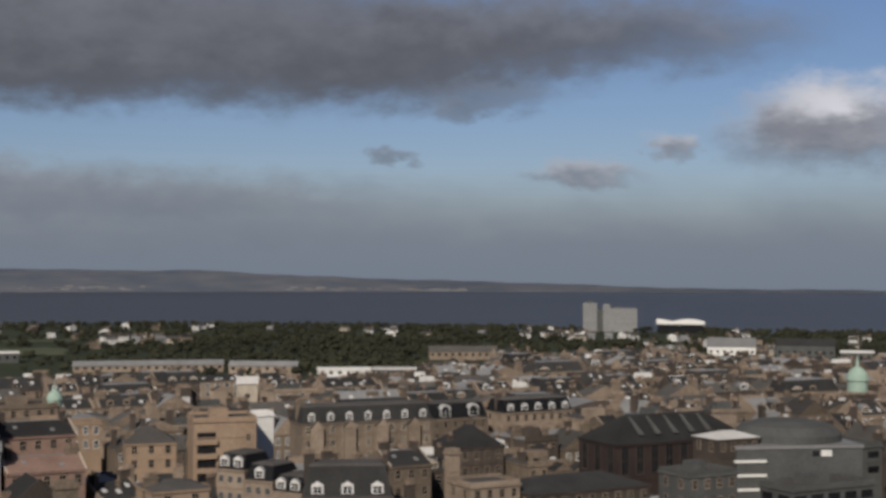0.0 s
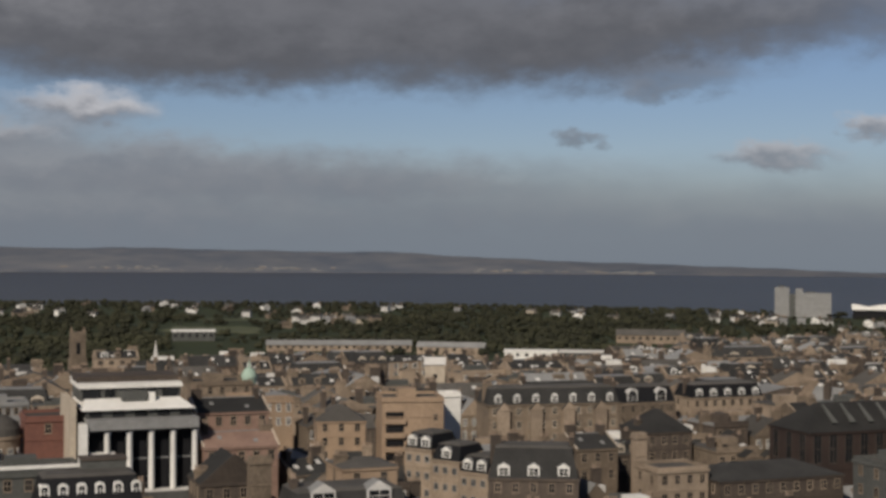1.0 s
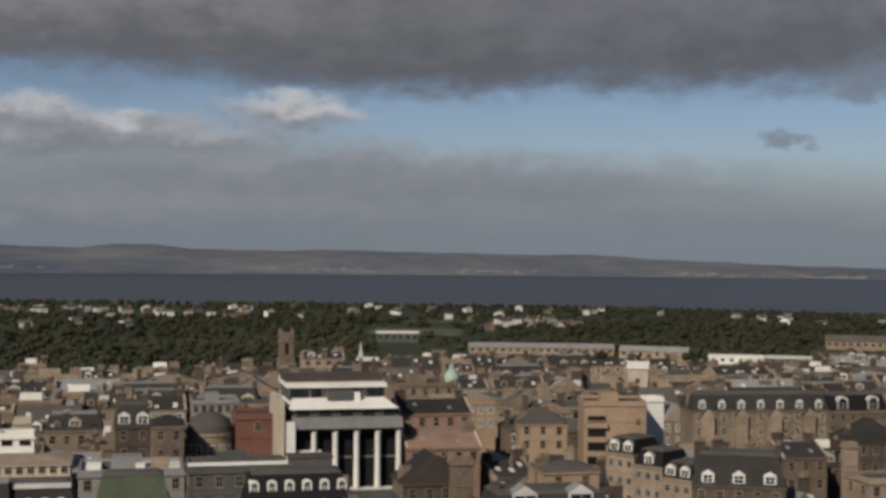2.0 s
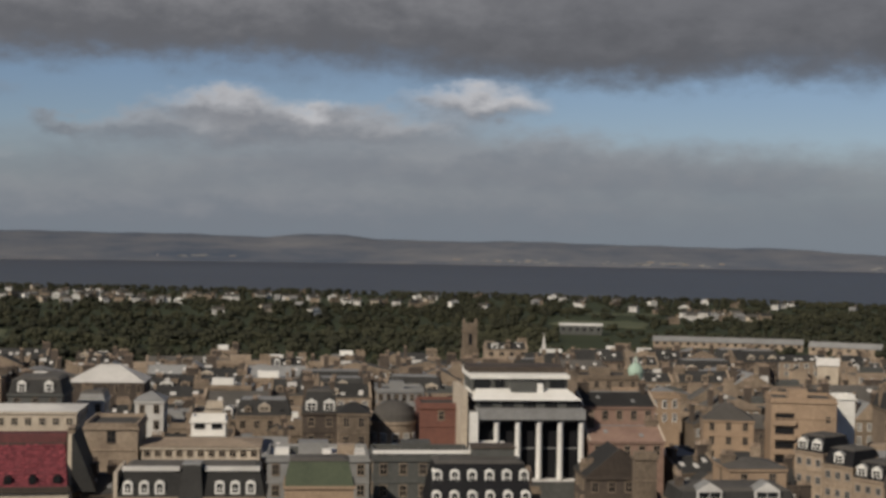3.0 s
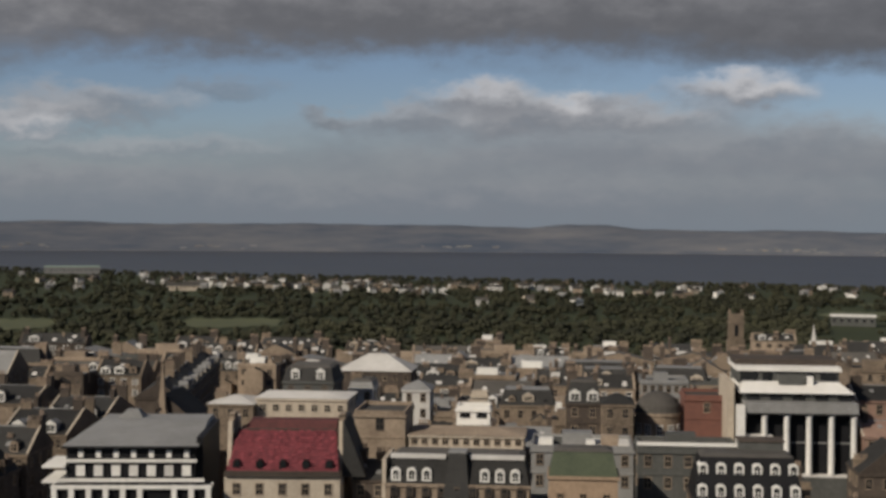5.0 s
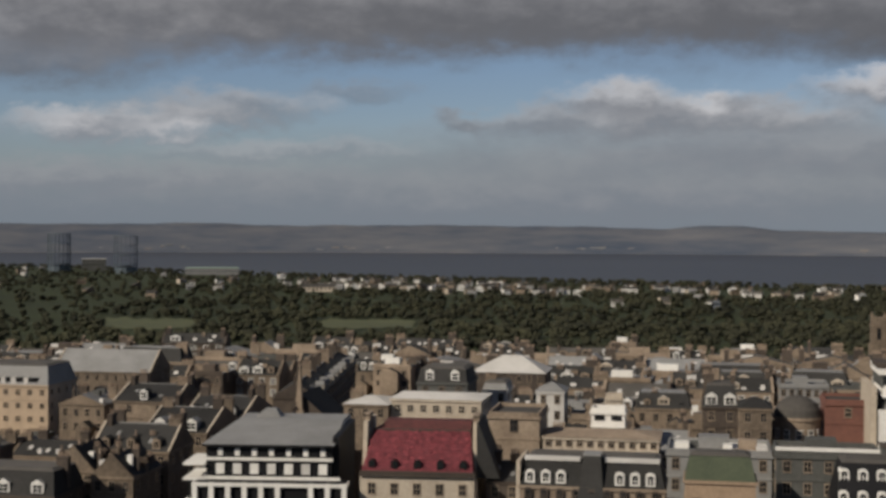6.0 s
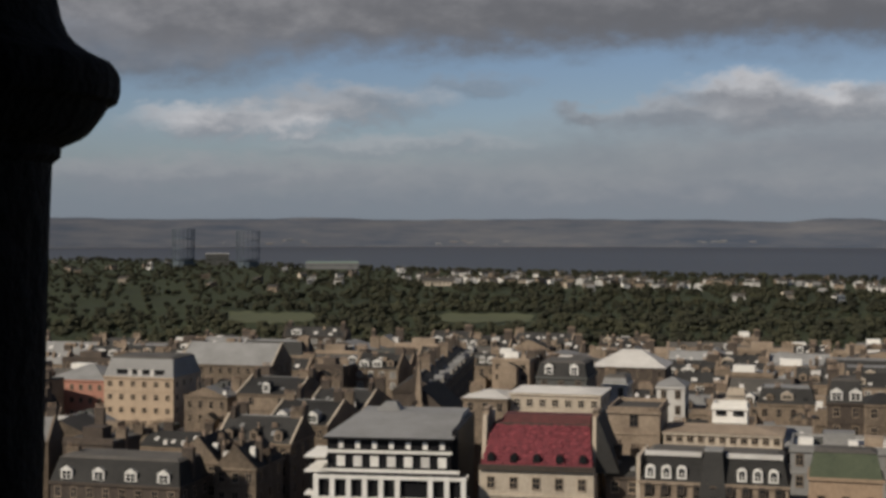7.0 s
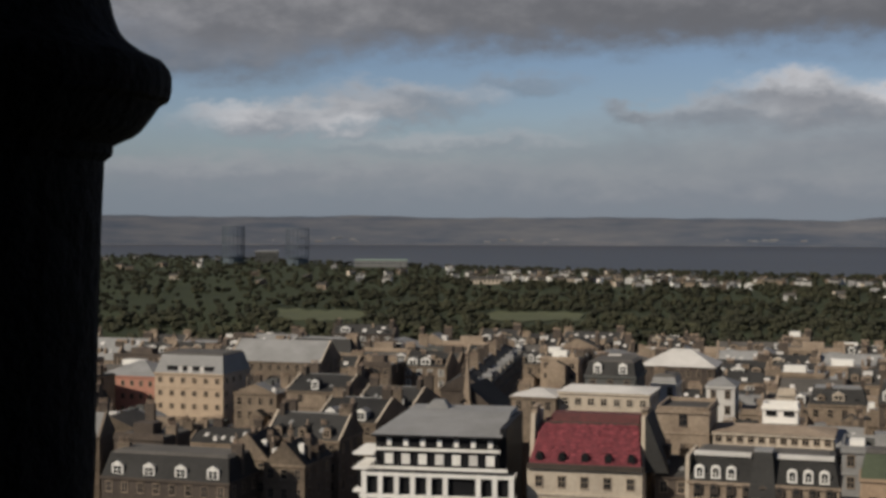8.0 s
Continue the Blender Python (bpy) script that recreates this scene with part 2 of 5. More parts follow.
# ---- mesh building ----
class Shape:
    """Vertices and faces with a material for each face."""

    def __init__(self):
        self.v, self.f, self.m, self.mats = [], [], [], []

    def slot(self, mat):
        if mat not in self.mats:
            self.mats.append(mat)
        return self.mats.index(mat)

    def poly(self, points, faces, mat):
        k, s = len(self.v), self.slot(mat)
        self.v += [tuple(p) for p in points]
        self.f += [tuple(i + k for i in f) for f in faces]
        self.m += [s] * len(faces)
        return self

    def box(self, x0, x1, y0, y1, z0, z1, mat):
        p = [(x, y, z) for z in (z0, z1) for x, y in ((x0, y0), (x1, y0), (x1, y1), (x0, y1))]
        return self.poly(p, [(3, 2, 1, 0), (4, 5, 6, 7), (0, 1, 5, 4), (1, 2, 6, 5), (2, 3, 7, 6), (3, 0, 4, 7)], mat)

    def frustum(self, lo, hi, mat):
        """Between two rectangles (x0, x1, y0, y1, z)."""
        p = [(x, y, r[4]) for r in (lo, hi) for x, y in ((r[0], r[2]), (r[1], r[2]), (r[1], r[3]), (r[0], r[3]))]
        return self.poly(p, [(3, 2, 1, 0), (4, 5, 6, 7), (0, 1, 5, 4), (1, 2, 6, 5), (2, 3, 7, 6), (3, 0, 4, 7)], mat)

    def gable(self, x0, x1, y0, y1, z0, z1, mat, end, along="x"):
        """A pitched roof whose ridge runs along x or y, with end walls of another material."""
        if along == "x":
            ym = (y0 + y1) / 2
            p = [(x0, y0, z0), (x1, y0, z0), (x1, y1, z0), (x0, y1, z0), (x0, ym, z1), (x1, ym, z1)]
            self.poly(p, [(0, 1, 5, 4), (2, 3, 4, 5), (3, 2, 1, 0)], mat)
            return self.poly(p, [(1, 2, 5), (3, 0, 4)], end)
        xm = (x0 + x1) / 2
        p = [(x0, y0, z0), (x1, y0, z0), (x1, y1, z0), (x0, y1, z0), (xm, y0, z1), (xm, y1, z1)]
        self.poly(p, [(1, 2, 5, 4), (3, 0, 4, 5), (3, 2, 1, 0)], mat)
        return self.poly(p, [(0, 1, 4), (2, 3, 5)], end)

    def lathe(self, profile, cx, cy, n, mat, turn=0.0):
        """Turned round an upright axis; the profile is (radius, z) from below."""
        pts = [(cx + r * math.cos(turn + 2 * math.pi * i / n), cy + r * math.sin(turn + 2 * math.pi * i / n), z) for r, z in profile for i in range(n)]
        faces = [(j * n + i, j * n + (i + 1) % n, (j + 1) * n + (i + 1) % n, (j + 1) * n + i) for j in range(len(profile) - 1) for i in range(n)]
        faces += [tuple(range(n))[::-1], tuple((len(profile) - 1) * n + i for i in range(n))]
        return self.poly(pts, faces, mat)

    def join(self, other, m):
        """Adds another shape at the pose m."""
        k = len(self.v)
        self.v += [tuple(m @ Vector(p)) for p in other.v]
        self.f += [tuple(i + k for i in f) for f in other.f]
        slots = [self.slot(q) for q in other.mats]
        self.m += [slots[i] for i in other.m]
        return self

    def mesh(self, name, smooth=False):
        me = bpy.data.meshes.new(name)
        me.from_pydata(self.v, [], self.f)
        for m in self.mats:
            me.materials.append(m)
        me.polygons.foreach_set("material_index", self.m)
        if smooth:
            me.polygons.foreach_set("use_smooth", [True] * len(me.polygons))
        me.update()
        return me


def part(name, shape, parent, label="", at=None, smooth=False):
    """One mesh object under a thing."""
    ob = new(name, shape if isinstance(shape, bpy.types.Mesh) else shape.mesh(name, smooth))
    ob.parent = parent
    if at is not None:
        ob.matrix_basis = at
    return tagged(ob, label)


def thing(name, label, category, x, y, z, turn=0.0, group="", kind=""):
    ob = new(name)
    ob.matrix_basis = pose(x, y, z, 0, 0, turn)
    return tagged(ob, label, category, group, kind)


SOURCE = {}


PANES = {}


def kept(s, name, pane=None):
    me = s.mesh(name)
    SOURCE[me.name] = s
    if pane:
        PANES[me.name] = pane.mesh("pane")
        SOURCE[me.name] = Shape().join(s, Matrix()).join(pane, Matrix())
    return me


def glazed(name, me, parent, at):
    """A window or dormer with its pane as a part of its own."""
    ob = part(name, me, parent, at=at)
    if me.name in PANES:
        part("pane", PANES[me.name], ob)
    return ob


def window_mesh(w, h, frame_mat=WHITE, bars=1):
    """A sash window, its face towards -y, the origin at the middle of its sill: stone surround, frame, bars and panes."""
    s, pane = Shape(), Shape().box(-w / 2, w / 2, -0.02, 0.02, 0, h, GLASS)
    xs = [-w / 2 - 0.08, -w / 2 + 0.04]
    for k in range(bars):
        x = -w / 2 + w * (k + 1) / (bars + 1)
        xs += [x - 0.04, x + 0.04]
    xs += [w / 2 - 0.04, w / 2 + 0.08]
    zs = [-0.12, 0.02, h * 0.5 - 0.05, h * 0.5 + 0.05, h - 0.1, h + 0.04]
    nx, nz = len(xs), len(zs)
    points = [(x, -0.16 if k == 0 else -0.07, z) for k, z in enumerate(zs) for x in xs] + [(x, 0.03, z) for z in zs for x in xs]
    back = nx * nz

    def solid(i, k):
        return 0 <= i < nx - 1 and 0 <= k < nz - 1 and (i % 2 == 0 or k % 2 == 0)

    faces = []
    for k in range(nz - 1):
        for i in range(nx - 1):
            if not solid(i, k):
                continue
            p0, p1, p2, p3 = k * nx + i, k * nx + i + 1, (k + 1) * nx + i + 1, (k + 1) * nx + i
            faces.append((p0, p1, p2, p3))
            for near, u, v in ((solid(i, k - 1), p0, p1), (solid(i + 1, k), p1, p2), (solid(i, k + 1), p2, p3), (solid(i - 1, k), p3, p0)):
                if not near:
                    faces.append((v, u, u + back, v + back))
    s.poly(points, faces, frame_mat)
    return kept(s, "window", pane)


def dormer_mesh(w, h, deep, roof=SLATE, front=WHITE, arched=False):
    """A dormer with a window; the origin at the foot of its front, running back along +y."""
    s = Shape()
    s.box(-w / 2, w / 2, 0, deep, -0.3, h, roof)
    s.box(-w / 2 - 0.06, w / 2 + 0.06, -0.12, 0.05, -0.05, h, front)
    pane = Shape().box(-w / 2 + 0.25, w / 2 - 0.25, -0.16, -0.1, 0.25, h - 0.25, GLASS)
    s.box(-0.05, 0.05, -0.2, -0.1, 0.25, h - 0.25, front)
    s.box(-w / 2 + 0.2, w / 2 - 0.2, -0.2, -0.1, h * 0.5 - 0.05, h * 0.5 + 0.05, front)
    if arched:
        n = 8
        arc = [(w / 2 * 1.1 * math.cos(math.pi * i / n), h + w * 0.4 * math.sin(math.pi * i / n)) for i in range(n + 1)]
        p = [(x, -0.14, z) for x, z in arc] + [(x, deep, z) for x, z in arc]
        s.poly(p, [tuple(range(n + 1))], front)
        pane.poly([(x * 0.66, -0.17, h - 0.27 + (z - h) * 0.8) for x, z in arc], [tuple(range(n + 1))], GLASS)
        s.poly(p, [(i, n + 1 + i, n + 2 + i, i + 1) for i in range(n)], front)
    else:
        s.gable(-w / 2 - 0.15, w / 2 + 0.15, -0.2, deep, h, h + w * 0.35, roof, front, "y")
    return kept(s, "dormer", pane)


def chimney_mesh(w, d, h, pots, mat):
    s = Shape()
    s.box(-w / 2, w / 2, -d / 2, d / 2, -3.0, h, mat)
    s.box(-w / 2 - 0.12, w / 2 + 0.12, -d / 2 - 0.12, d / 2 + 0.12, h - 0.35, h - 0.1, mat)
    for k in range(pots):
        x = -w / 2 + w * (k + 0.5) / pots
        s.lathe([(0.19, h - 0.02), (0.16, h + 0.75), (0.21, h + 0.8), (0.2, h + 0.9)], x, 0, 6, CLAY)
    return kept(s, "chimney")


WINDOW, SMALL_WINDOW = window_mesh(1.15, 2.0), window_mesh(1.0, 1.4, BUFF)
STONE_WINDOW = window_mesh(1.2, 1.9, BUFF)
DORMER, FLAT_DORMER = dormer_mesh(1.7, 2.0, 3.0), dormer_mesh(2.2, 1.8, 3.2, LEAD)
STONE_DORMER, LOW_DORMER = dormer_mesh(1.5, 1.7, 2.6, SLATE, BUFF), dormer_mesh(2.6, 1.3, 2.4, LEAD, CREAM)
DARK_DORMER = dormer_mesh(1.1, 1.0, 2.0, UMBER, BLACK, True)
HALL_WINDOW = window_mesh(2.0, 6.5, SOOT)
SMALL_CHIMNEYS = [chimney_mesh(0.7, 0.6, 1.8, 1, SOOT), chimney_mesh(1.3, 0.6, 2.0, 3, SOOT), chimney_mesh(0.6, 1.2, 1.6, 1, SAND)]
CHIMNEYS = [chimney_mesh(1.0, 2.4, 2.6, 2, SOOT), chimney_mesh(2.6, 1.0, 2.0, 5, SAND), chimney_mesh(2.2, 1.1, 2.8, 4, SOOT)]


COAST = [(-60, 1960), (-46, 1990), (-33, 2040), (-22, 2170), (-10, 2240), (0, 2318), (10, 2460), (16, 2620), (20, 2790), (25, 3180), (30, 3480), (38, 3700), (60, 3800)]


def shore_r(a):
    """How far off the shore lies, a degrees left of +y."""
    return float(np.interp(a, [q[0] for q in COAST], [q[1] for q in COAST]))


def stretch(a, r):
    """A distance in the parkland, measured out between the town and the shore."""
    return r if r < 1000 else 1000 + (r - 1000) * (shore_r(a) - 1000) / 1380.0


def ground_z(x, y):
    r = math.hypot(x, y)
    if r <= 1000:
        return min(0.0, -35.0 * (r - 300.0) / 2130.0)
    return -11.5 - 22.5 * min(1.0, (r - 1000) / (shore_r(math.degrees(math.atan2(-x, y))) - 1000))


SIGHT = []         # sight lines that stay open: x range, y, lowest height seen
LOTS = []          # the ground taken by the buildings placed one by one


def rooflight(x, y, z, w, run, lift, mat=PALE):
    """A framed rooflight lying on a slope that rises by lift over run, its foot at x, y, z."""
    pts = [(x + i * w / 2, y + j * run, z + j * lift + k) for k in (-0.1, 0.2) for i, j in ((-1, 0), (1, 0), (1, 1), (-1, 1))]
    s = Shape().poly(pts, [(3, 2, 1, 0), (4, 5, 6, 7), (0, 1, 5, 4), (1, 2, 6, 5), (2, 3, 7, 6), (3, 0, 4, 7)], mat)
    return s


def block(name, label, x0, x1, y, deep, top, wall=SAND, roof="flat", roof_mat=SLATE, rise=4.0, rows=3, cols=0, win=None, floor=3.7,
          dormers=0, dormer=DORMER, stacks=2, side=True, turn=0.0, cat="building", seen=5.0, group=""):
    """A building whose front runs from x0 to x1 at y, facing -y, with its eaves at the height top."""
    g, win = ground_z((x0 + x1) / 2, y) - 1.5, win or STONE_WINDOW
    w, h = x1 - x0, top - g
    LOTS.append((x0 - 1, x1 + 1, y - 1, y + deep + 1))
    SIGHT.append((x0, x1, y, top - seen))
    b = thing(name, label, cat, (x0 + x1) / 2, y, g, turn, group)
    part("outer_wall", Shape().box(-w / 2, w / 2, 0, deep, 0, h - 0.06, wall), b)
    part("cornice", Shape().box(-w / 2 - 0.25, w / 2 + 0.25, -0.3, deep + 0.25, h - 0.55, h - 0.05, wall), b)
    part("string_course", Shape().box(-w / 2 - 0.1, w / 2 + 0.1, -0.14, 0.3, h - floor - 0.6, h - floor - 0.35, wall), b)
    r = Shape()
    e = h - 0.045
    if roof == "gable":
        r.gable(-w / 2 - 0.2, w / 2 + 0.2, -0.35, deep + 0.35, e, e + rise, roof_mat, wall)
        part("ridge", Shape().box(-w / 2 + 0.3, w / 2 - 0.3, deep / 2 - 0.18, deep / 2 + 0.18, e + rise - 0.12, e + rise + 0.1, LEAD), b)
        for x in (-w / 2 - 0.3, w / 2 - 0.1):
            part("gable_coping", Shape().gable(x, x + 0.4, -0.3, deep + 0.3, e + 0.1, e + rise + 0.35, CREAM, wall), b, "pale coping stones")
        up = rise / (deep / 2 + 0.35)
        for k in range(0 if roof_mat is LEAD else 2):
            y0 = deep * (0.12 + 0.13 * k)
            part("rooflight", rooflight(w * (0.22 - 0.47 * k), y0, e + (y0 + 0.35) * up, 0.8, 1.0, 1.0 * up, LEAD), b, "grey framed rooflight")
    elif roof == "front":
        r.gable(-w / 2 - 0.2, w / 2 + 0.2, 0.35, deep + 0.2, e, e + rise, roof_mat, wall, "y")
        part("gable_coping", Shape().gable(-w / 2 - 0.1, w / 2 + 0.1, -0.1, 0.45, e, e + rise + 0.4, wall, wall, "y"), b)
    elif roof == "mansard":
        k = min(rise * 0.45, deep * 0.3)
        r.frustum((-w / 2, w / 2, 0, deep, e), (-w / 2 + k * 0.5, w / 2 - k * 0.5, k, deep - k, e + rise), roof_mat)
        part("roof_flat", Shape().frustum((-w / 2 + k * 0.5 - 0.15, w / 2 - k * 0.5 + 0.15, k - 0.15, deep - k + 0.15, e + rise - 0.05), (-w / 2 + k * 0.5 + 0.8, w / 2 - k * 0.5 - 0.8, k + 0.8, deep - k - 0.8, e + rise + 0.4), FELT), b)
    elif roof == "hip":
        k = min(w, deep) * 0.45
        r.frustum((-w / 2 - 0.4, w / 2 + 0.4, -0.4, deep + 0.4, e), (-w / 2 + k, w / 2 - k, deep / 2 - 0.2, deep / 2 + 0.2, e + rise), roof_mat)
    else:
        r.box(-w / 2 + 0.4, w / 2 - 0.4, 0.4, deep - 0.4, e - 0.4, e + 0.07, roof_mat)
        for q in ((-w / 2, w / 2, -0.05, 0.35), (-w / 2, w / 2, deep - 0.35, deep), (-w / 2, -w / 2 + 0.35, 0.35, deep - 0.35), (w / 2 - 0.35, w / 2, 0.35, deep - 0.35)):
            part("parapet", Shape().box(*q, e - 0.1, e + 0.75, wall), b)
        if w > 12:
            part("plant_room", Shape().box(-w * 0.2, w * 0.1, deep * 0.4, deep * 0.7, e, e + 2.2, wall), b)
    part("roof", r, b)
    cols = cols or max(2, round(w / 3.3))
    for i in range(rows):
        z = h - floor * (i + 1) + 0.9
        for j in range(cols):
            glazed("window", win, b, pose(-w / 2 + w * (j + 0.5) / cols, -0.03, z))
        if side:
            left = x0 + x1 > 0
            for j in range(max(1, round(deep / 5))):
                yy = deep * (j + 0.5) / max(1, round(deep / 5))
                glazed("window", win, b, pose(-w / 2 - 0.03 if left else w / 2 + 0.03, yy, z, 0, 0, -90 if left else 90))
    for j in range(dormers):
        glazed("dormer", dormer, b, pose(-w / 2 + w * (j + 0.5) / dormers, 0.35, h + 0.35))
    for j in range(stacks):
        m = CHIMNEYS[(int(abs(x0) * 7) + j) % 3]
        z = h + (rise if roof in ("gable", "mansard") else 0.6)
        part("chimney", m, b, at=pose((-w / 2 + 1.2) if j % 2 == 0 else w / 2 - 1.2, deep * (0.5 if j < 2 else 0.8), z - 0.9))
    return b


# ---- ground, sea, far shore ----
def polar_sheet(name, rings, steps, height, mats, pick, label, category, start=0.0, end=360.0):
    s = Shape()
    pts, n = [], steps + 1
    for r in rings:
        for i in range(n):
            a = radians(start + (end - start) * i / steps)
            x, y = -r * math.sin(a), r * math.cos(a)
            pts.append((x, y, height(x, y, r)))
    for m in mats:
        s.slot(m)
    faces = [(j * n + i, (j + 1) * n + i, (j + 1) * n + i + 1, j * n + i + 1) for j in range(len(rings) - 1) for i in range(steps)]
    s.poly(pts, faces, mats[0])
    s.m = [pick(rings[j], start + (end - start) * i / steps) for j in range(len(rings) - 1) for i in range(steps)]
    ob = new(name, s.mesh(name, True))
    return tagged(ob, label, category, kind="structure")


def city_end(a):
    """How far the dense town reaches, a degrees left of +y."""
    return 620.0 + 110.0 * min(1.0, max(0.0, (-a - 5.0) / 8.0)) + 230.0 * min(1.0, max(0.0, (-a - 26.0) / 8.0))


def land(x, y, r):
    z, far = ground_z(x, y), shore_r(math.degrees(math.atan2(-x, y)))
    if r > far:
        z -= (r - far) * 0.12
    return z + (1.5 * noise.noise(Vector((x * 0.004, y * 0.004, 0))) if 700 < r < far - 60 else 0.0) - (0.3 if r > 300 else 0)


def land_kind(r, a):
    a = (a + 180) % 360 - 180
    return 1 if 200 <= r < city_end(a) else 0


polar_sheet("ground", [0.5, 60, 120, 200, 300, 400, 500, 600, 680, 740, 800, 860, 920, 980, 1060, 1150, 1300, 1500, 1700, 1850] + list(range(1950, 3850, 50)) + [4200, 4990],
            180, land, [EARTH, STREET], land_kind, "gently falling ground of town streets and dark parkland", "ground")
polar_sheet("sea", [1960, 2300, 2600, 3000, 3600, 4200, 4990], 120, lambda x, y, r: -35.0, [WATER], lambda r, a: 0, "slate-blue sheltered sea water beyond the parkland", "water")


SKYLINE = [(-60, -1.05), (-38, -0.98), (-31, -0.76), (-25, -0.6), (-22.5, -0.5), (-20.5, -0.4), (-18.5, -0.29), (-15, -0.3), (-12, -0.24), (-8, -0.17), (-5.5, -0.22), (-2.9, -0.17), (-2.2, -0.08),
           (-1.4, 0.0), (0.0, 0.0), (0.7, -0.07), (1.6, -0.14), (4, -0.07), (8, -0.04), (12, -0.02), (16, -0.07), (20, 0.03), (25, -0.04), (30, 0.03), (60, 0.0)]


def hill_top(a):
    """The skyline's height in degrees above eye level."""
    return float(np.interp(a, [q[0] for q in SKYLINE], [q[1] for q in SKYLINE])) + 0.012 * math.sin(a * 1.3 + 1) + 0.01 * math.sin(a * 3.1)


def hills_height(x, y, r):
    a = math.degrees(math.atan2(-x, y))
    k = min(1.0, max(0.0, (r - 4800) / 140.0))
    top = EYE + 4950 * math.tan(radians(hill_top(a)))
    rough = 5 * noise.noise(Vector((a * 0.9, r * 0.02, 3)))
    return -35.5 + (top + 35.5) * k ** 0.8 + rough * k * (1 - k) * 1.2


polar_sheet("far_hills", [4795, 4815, 4840, 4865, 4890, 4915, 4940, 4975], 400, hills_height, [HAZY_MOOR], lambda r, a: 0,
            "low hills of moor and fields across the water, haze and sunlit patches in their colour", "hills", -62, 62)


def meadow(label, a0, a1, r0, r1):
    n, s = 14, Shape()
    pts = []
    for k in range(4):
        for i in range(n + 1):
            a = radians((a0 + a1) / 2 + (a1 - a0) * (i / n - 0.5) * (0.86, 1.0, 0.96, 0.8)[k] + 0.25 * math.sin(k * 2.3 + a0))
            r = stretch(math.degrees(a), r0 + (r1 - r0) * k / 3 + 9 * math.sin(i * 1.7 + k) + 7 * math.sin(i * 0.6 + a0))
            x, y = -r * math.sin(a), r * math.cos(a)
            pts.append((x, y, land(x, y, r) + 0.6))
    s.poly(pts, [(k * (n + 1) + i, (k + 1) * (n + 1) + i, (k + 1) * (n + 1) + i + 1, k * (n + 1) + i + 1) for k in range(3) for i in range(n)], GRASS)
    tagged(new("ground_meadow", s.mesh("meadow", True)), label, "meadow", kind="structure")


MEADOWS = [(11.3, 15.2, 985, 1100), (20.0, 23.6, 985, 1090), (-13.6, -9.8, 1240, 1420), (-34.0, -30.6, 1150, 1260), (-14.0, -11.0, 1600, 1700)]
for q in MEADOWS:
    meadow("open green meadow among dark trees", *q)


# ---- the lookout: a dark pillar, with unseen walls and ceiling added to shade it ----
def shade_room():
    s = Shape()
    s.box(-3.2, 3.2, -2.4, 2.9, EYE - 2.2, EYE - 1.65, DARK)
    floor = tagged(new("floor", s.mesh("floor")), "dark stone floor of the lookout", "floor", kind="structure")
    # walls and ceiling stay out of view and block the sun from the pillar
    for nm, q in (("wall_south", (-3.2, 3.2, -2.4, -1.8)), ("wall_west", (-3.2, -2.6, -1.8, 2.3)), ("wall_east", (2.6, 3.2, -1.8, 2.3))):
        tagged(new(nm, Shape().box(*q, EYE - 1.65, EYE + 2.2, DARK).mesh(nm)), "unseen near-black wall added to keep the sun off the pillar", "wall", kind="structure")
    tagged(new("ceiling", Shape().box(-3.2, 3.2, -2.4, 2.9, EYE + 2.2, EYE + 2.7, DARK).mesh("ceiling")), "unseen near-black ceiling added to keep the sun off the pillar", "ceiling", kind="structure")
    return floor


shade_room()
PX, PY, PD = -2.6 * math.sin(radians(36.07)), 2.6 * math.cos(radians(36.07)), 2.6


def pillar():
    p = thing("stone_pillar", "stone pillar with a moulded ball-like capital, in silhouette, its shade put into a near-black colour", "pillar", PX, PY, EYE - 1.65)
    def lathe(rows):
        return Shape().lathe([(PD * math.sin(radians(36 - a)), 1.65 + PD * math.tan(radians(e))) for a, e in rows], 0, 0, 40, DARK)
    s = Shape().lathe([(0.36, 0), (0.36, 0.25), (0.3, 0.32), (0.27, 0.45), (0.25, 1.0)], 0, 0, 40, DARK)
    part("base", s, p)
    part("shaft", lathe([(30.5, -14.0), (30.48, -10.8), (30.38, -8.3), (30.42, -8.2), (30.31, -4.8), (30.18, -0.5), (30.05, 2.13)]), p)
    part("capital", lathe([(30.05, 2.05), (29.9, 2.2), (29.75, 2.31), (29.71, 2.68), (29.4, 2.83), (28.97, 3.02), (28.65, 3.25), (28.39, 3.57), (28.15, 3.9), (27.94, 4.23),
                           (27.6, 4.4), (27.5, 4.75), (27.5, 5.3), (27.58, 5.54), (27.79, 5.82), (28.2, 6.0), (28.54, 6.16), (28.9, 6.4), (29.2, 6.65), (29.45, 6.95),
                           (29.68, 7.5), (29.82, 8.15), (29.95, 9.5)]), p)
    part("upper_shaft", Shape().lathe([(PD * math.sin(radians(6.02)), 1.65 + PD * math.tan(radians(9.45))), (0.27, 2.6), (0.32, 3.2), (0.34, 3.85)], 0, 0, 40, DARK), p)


pillar()


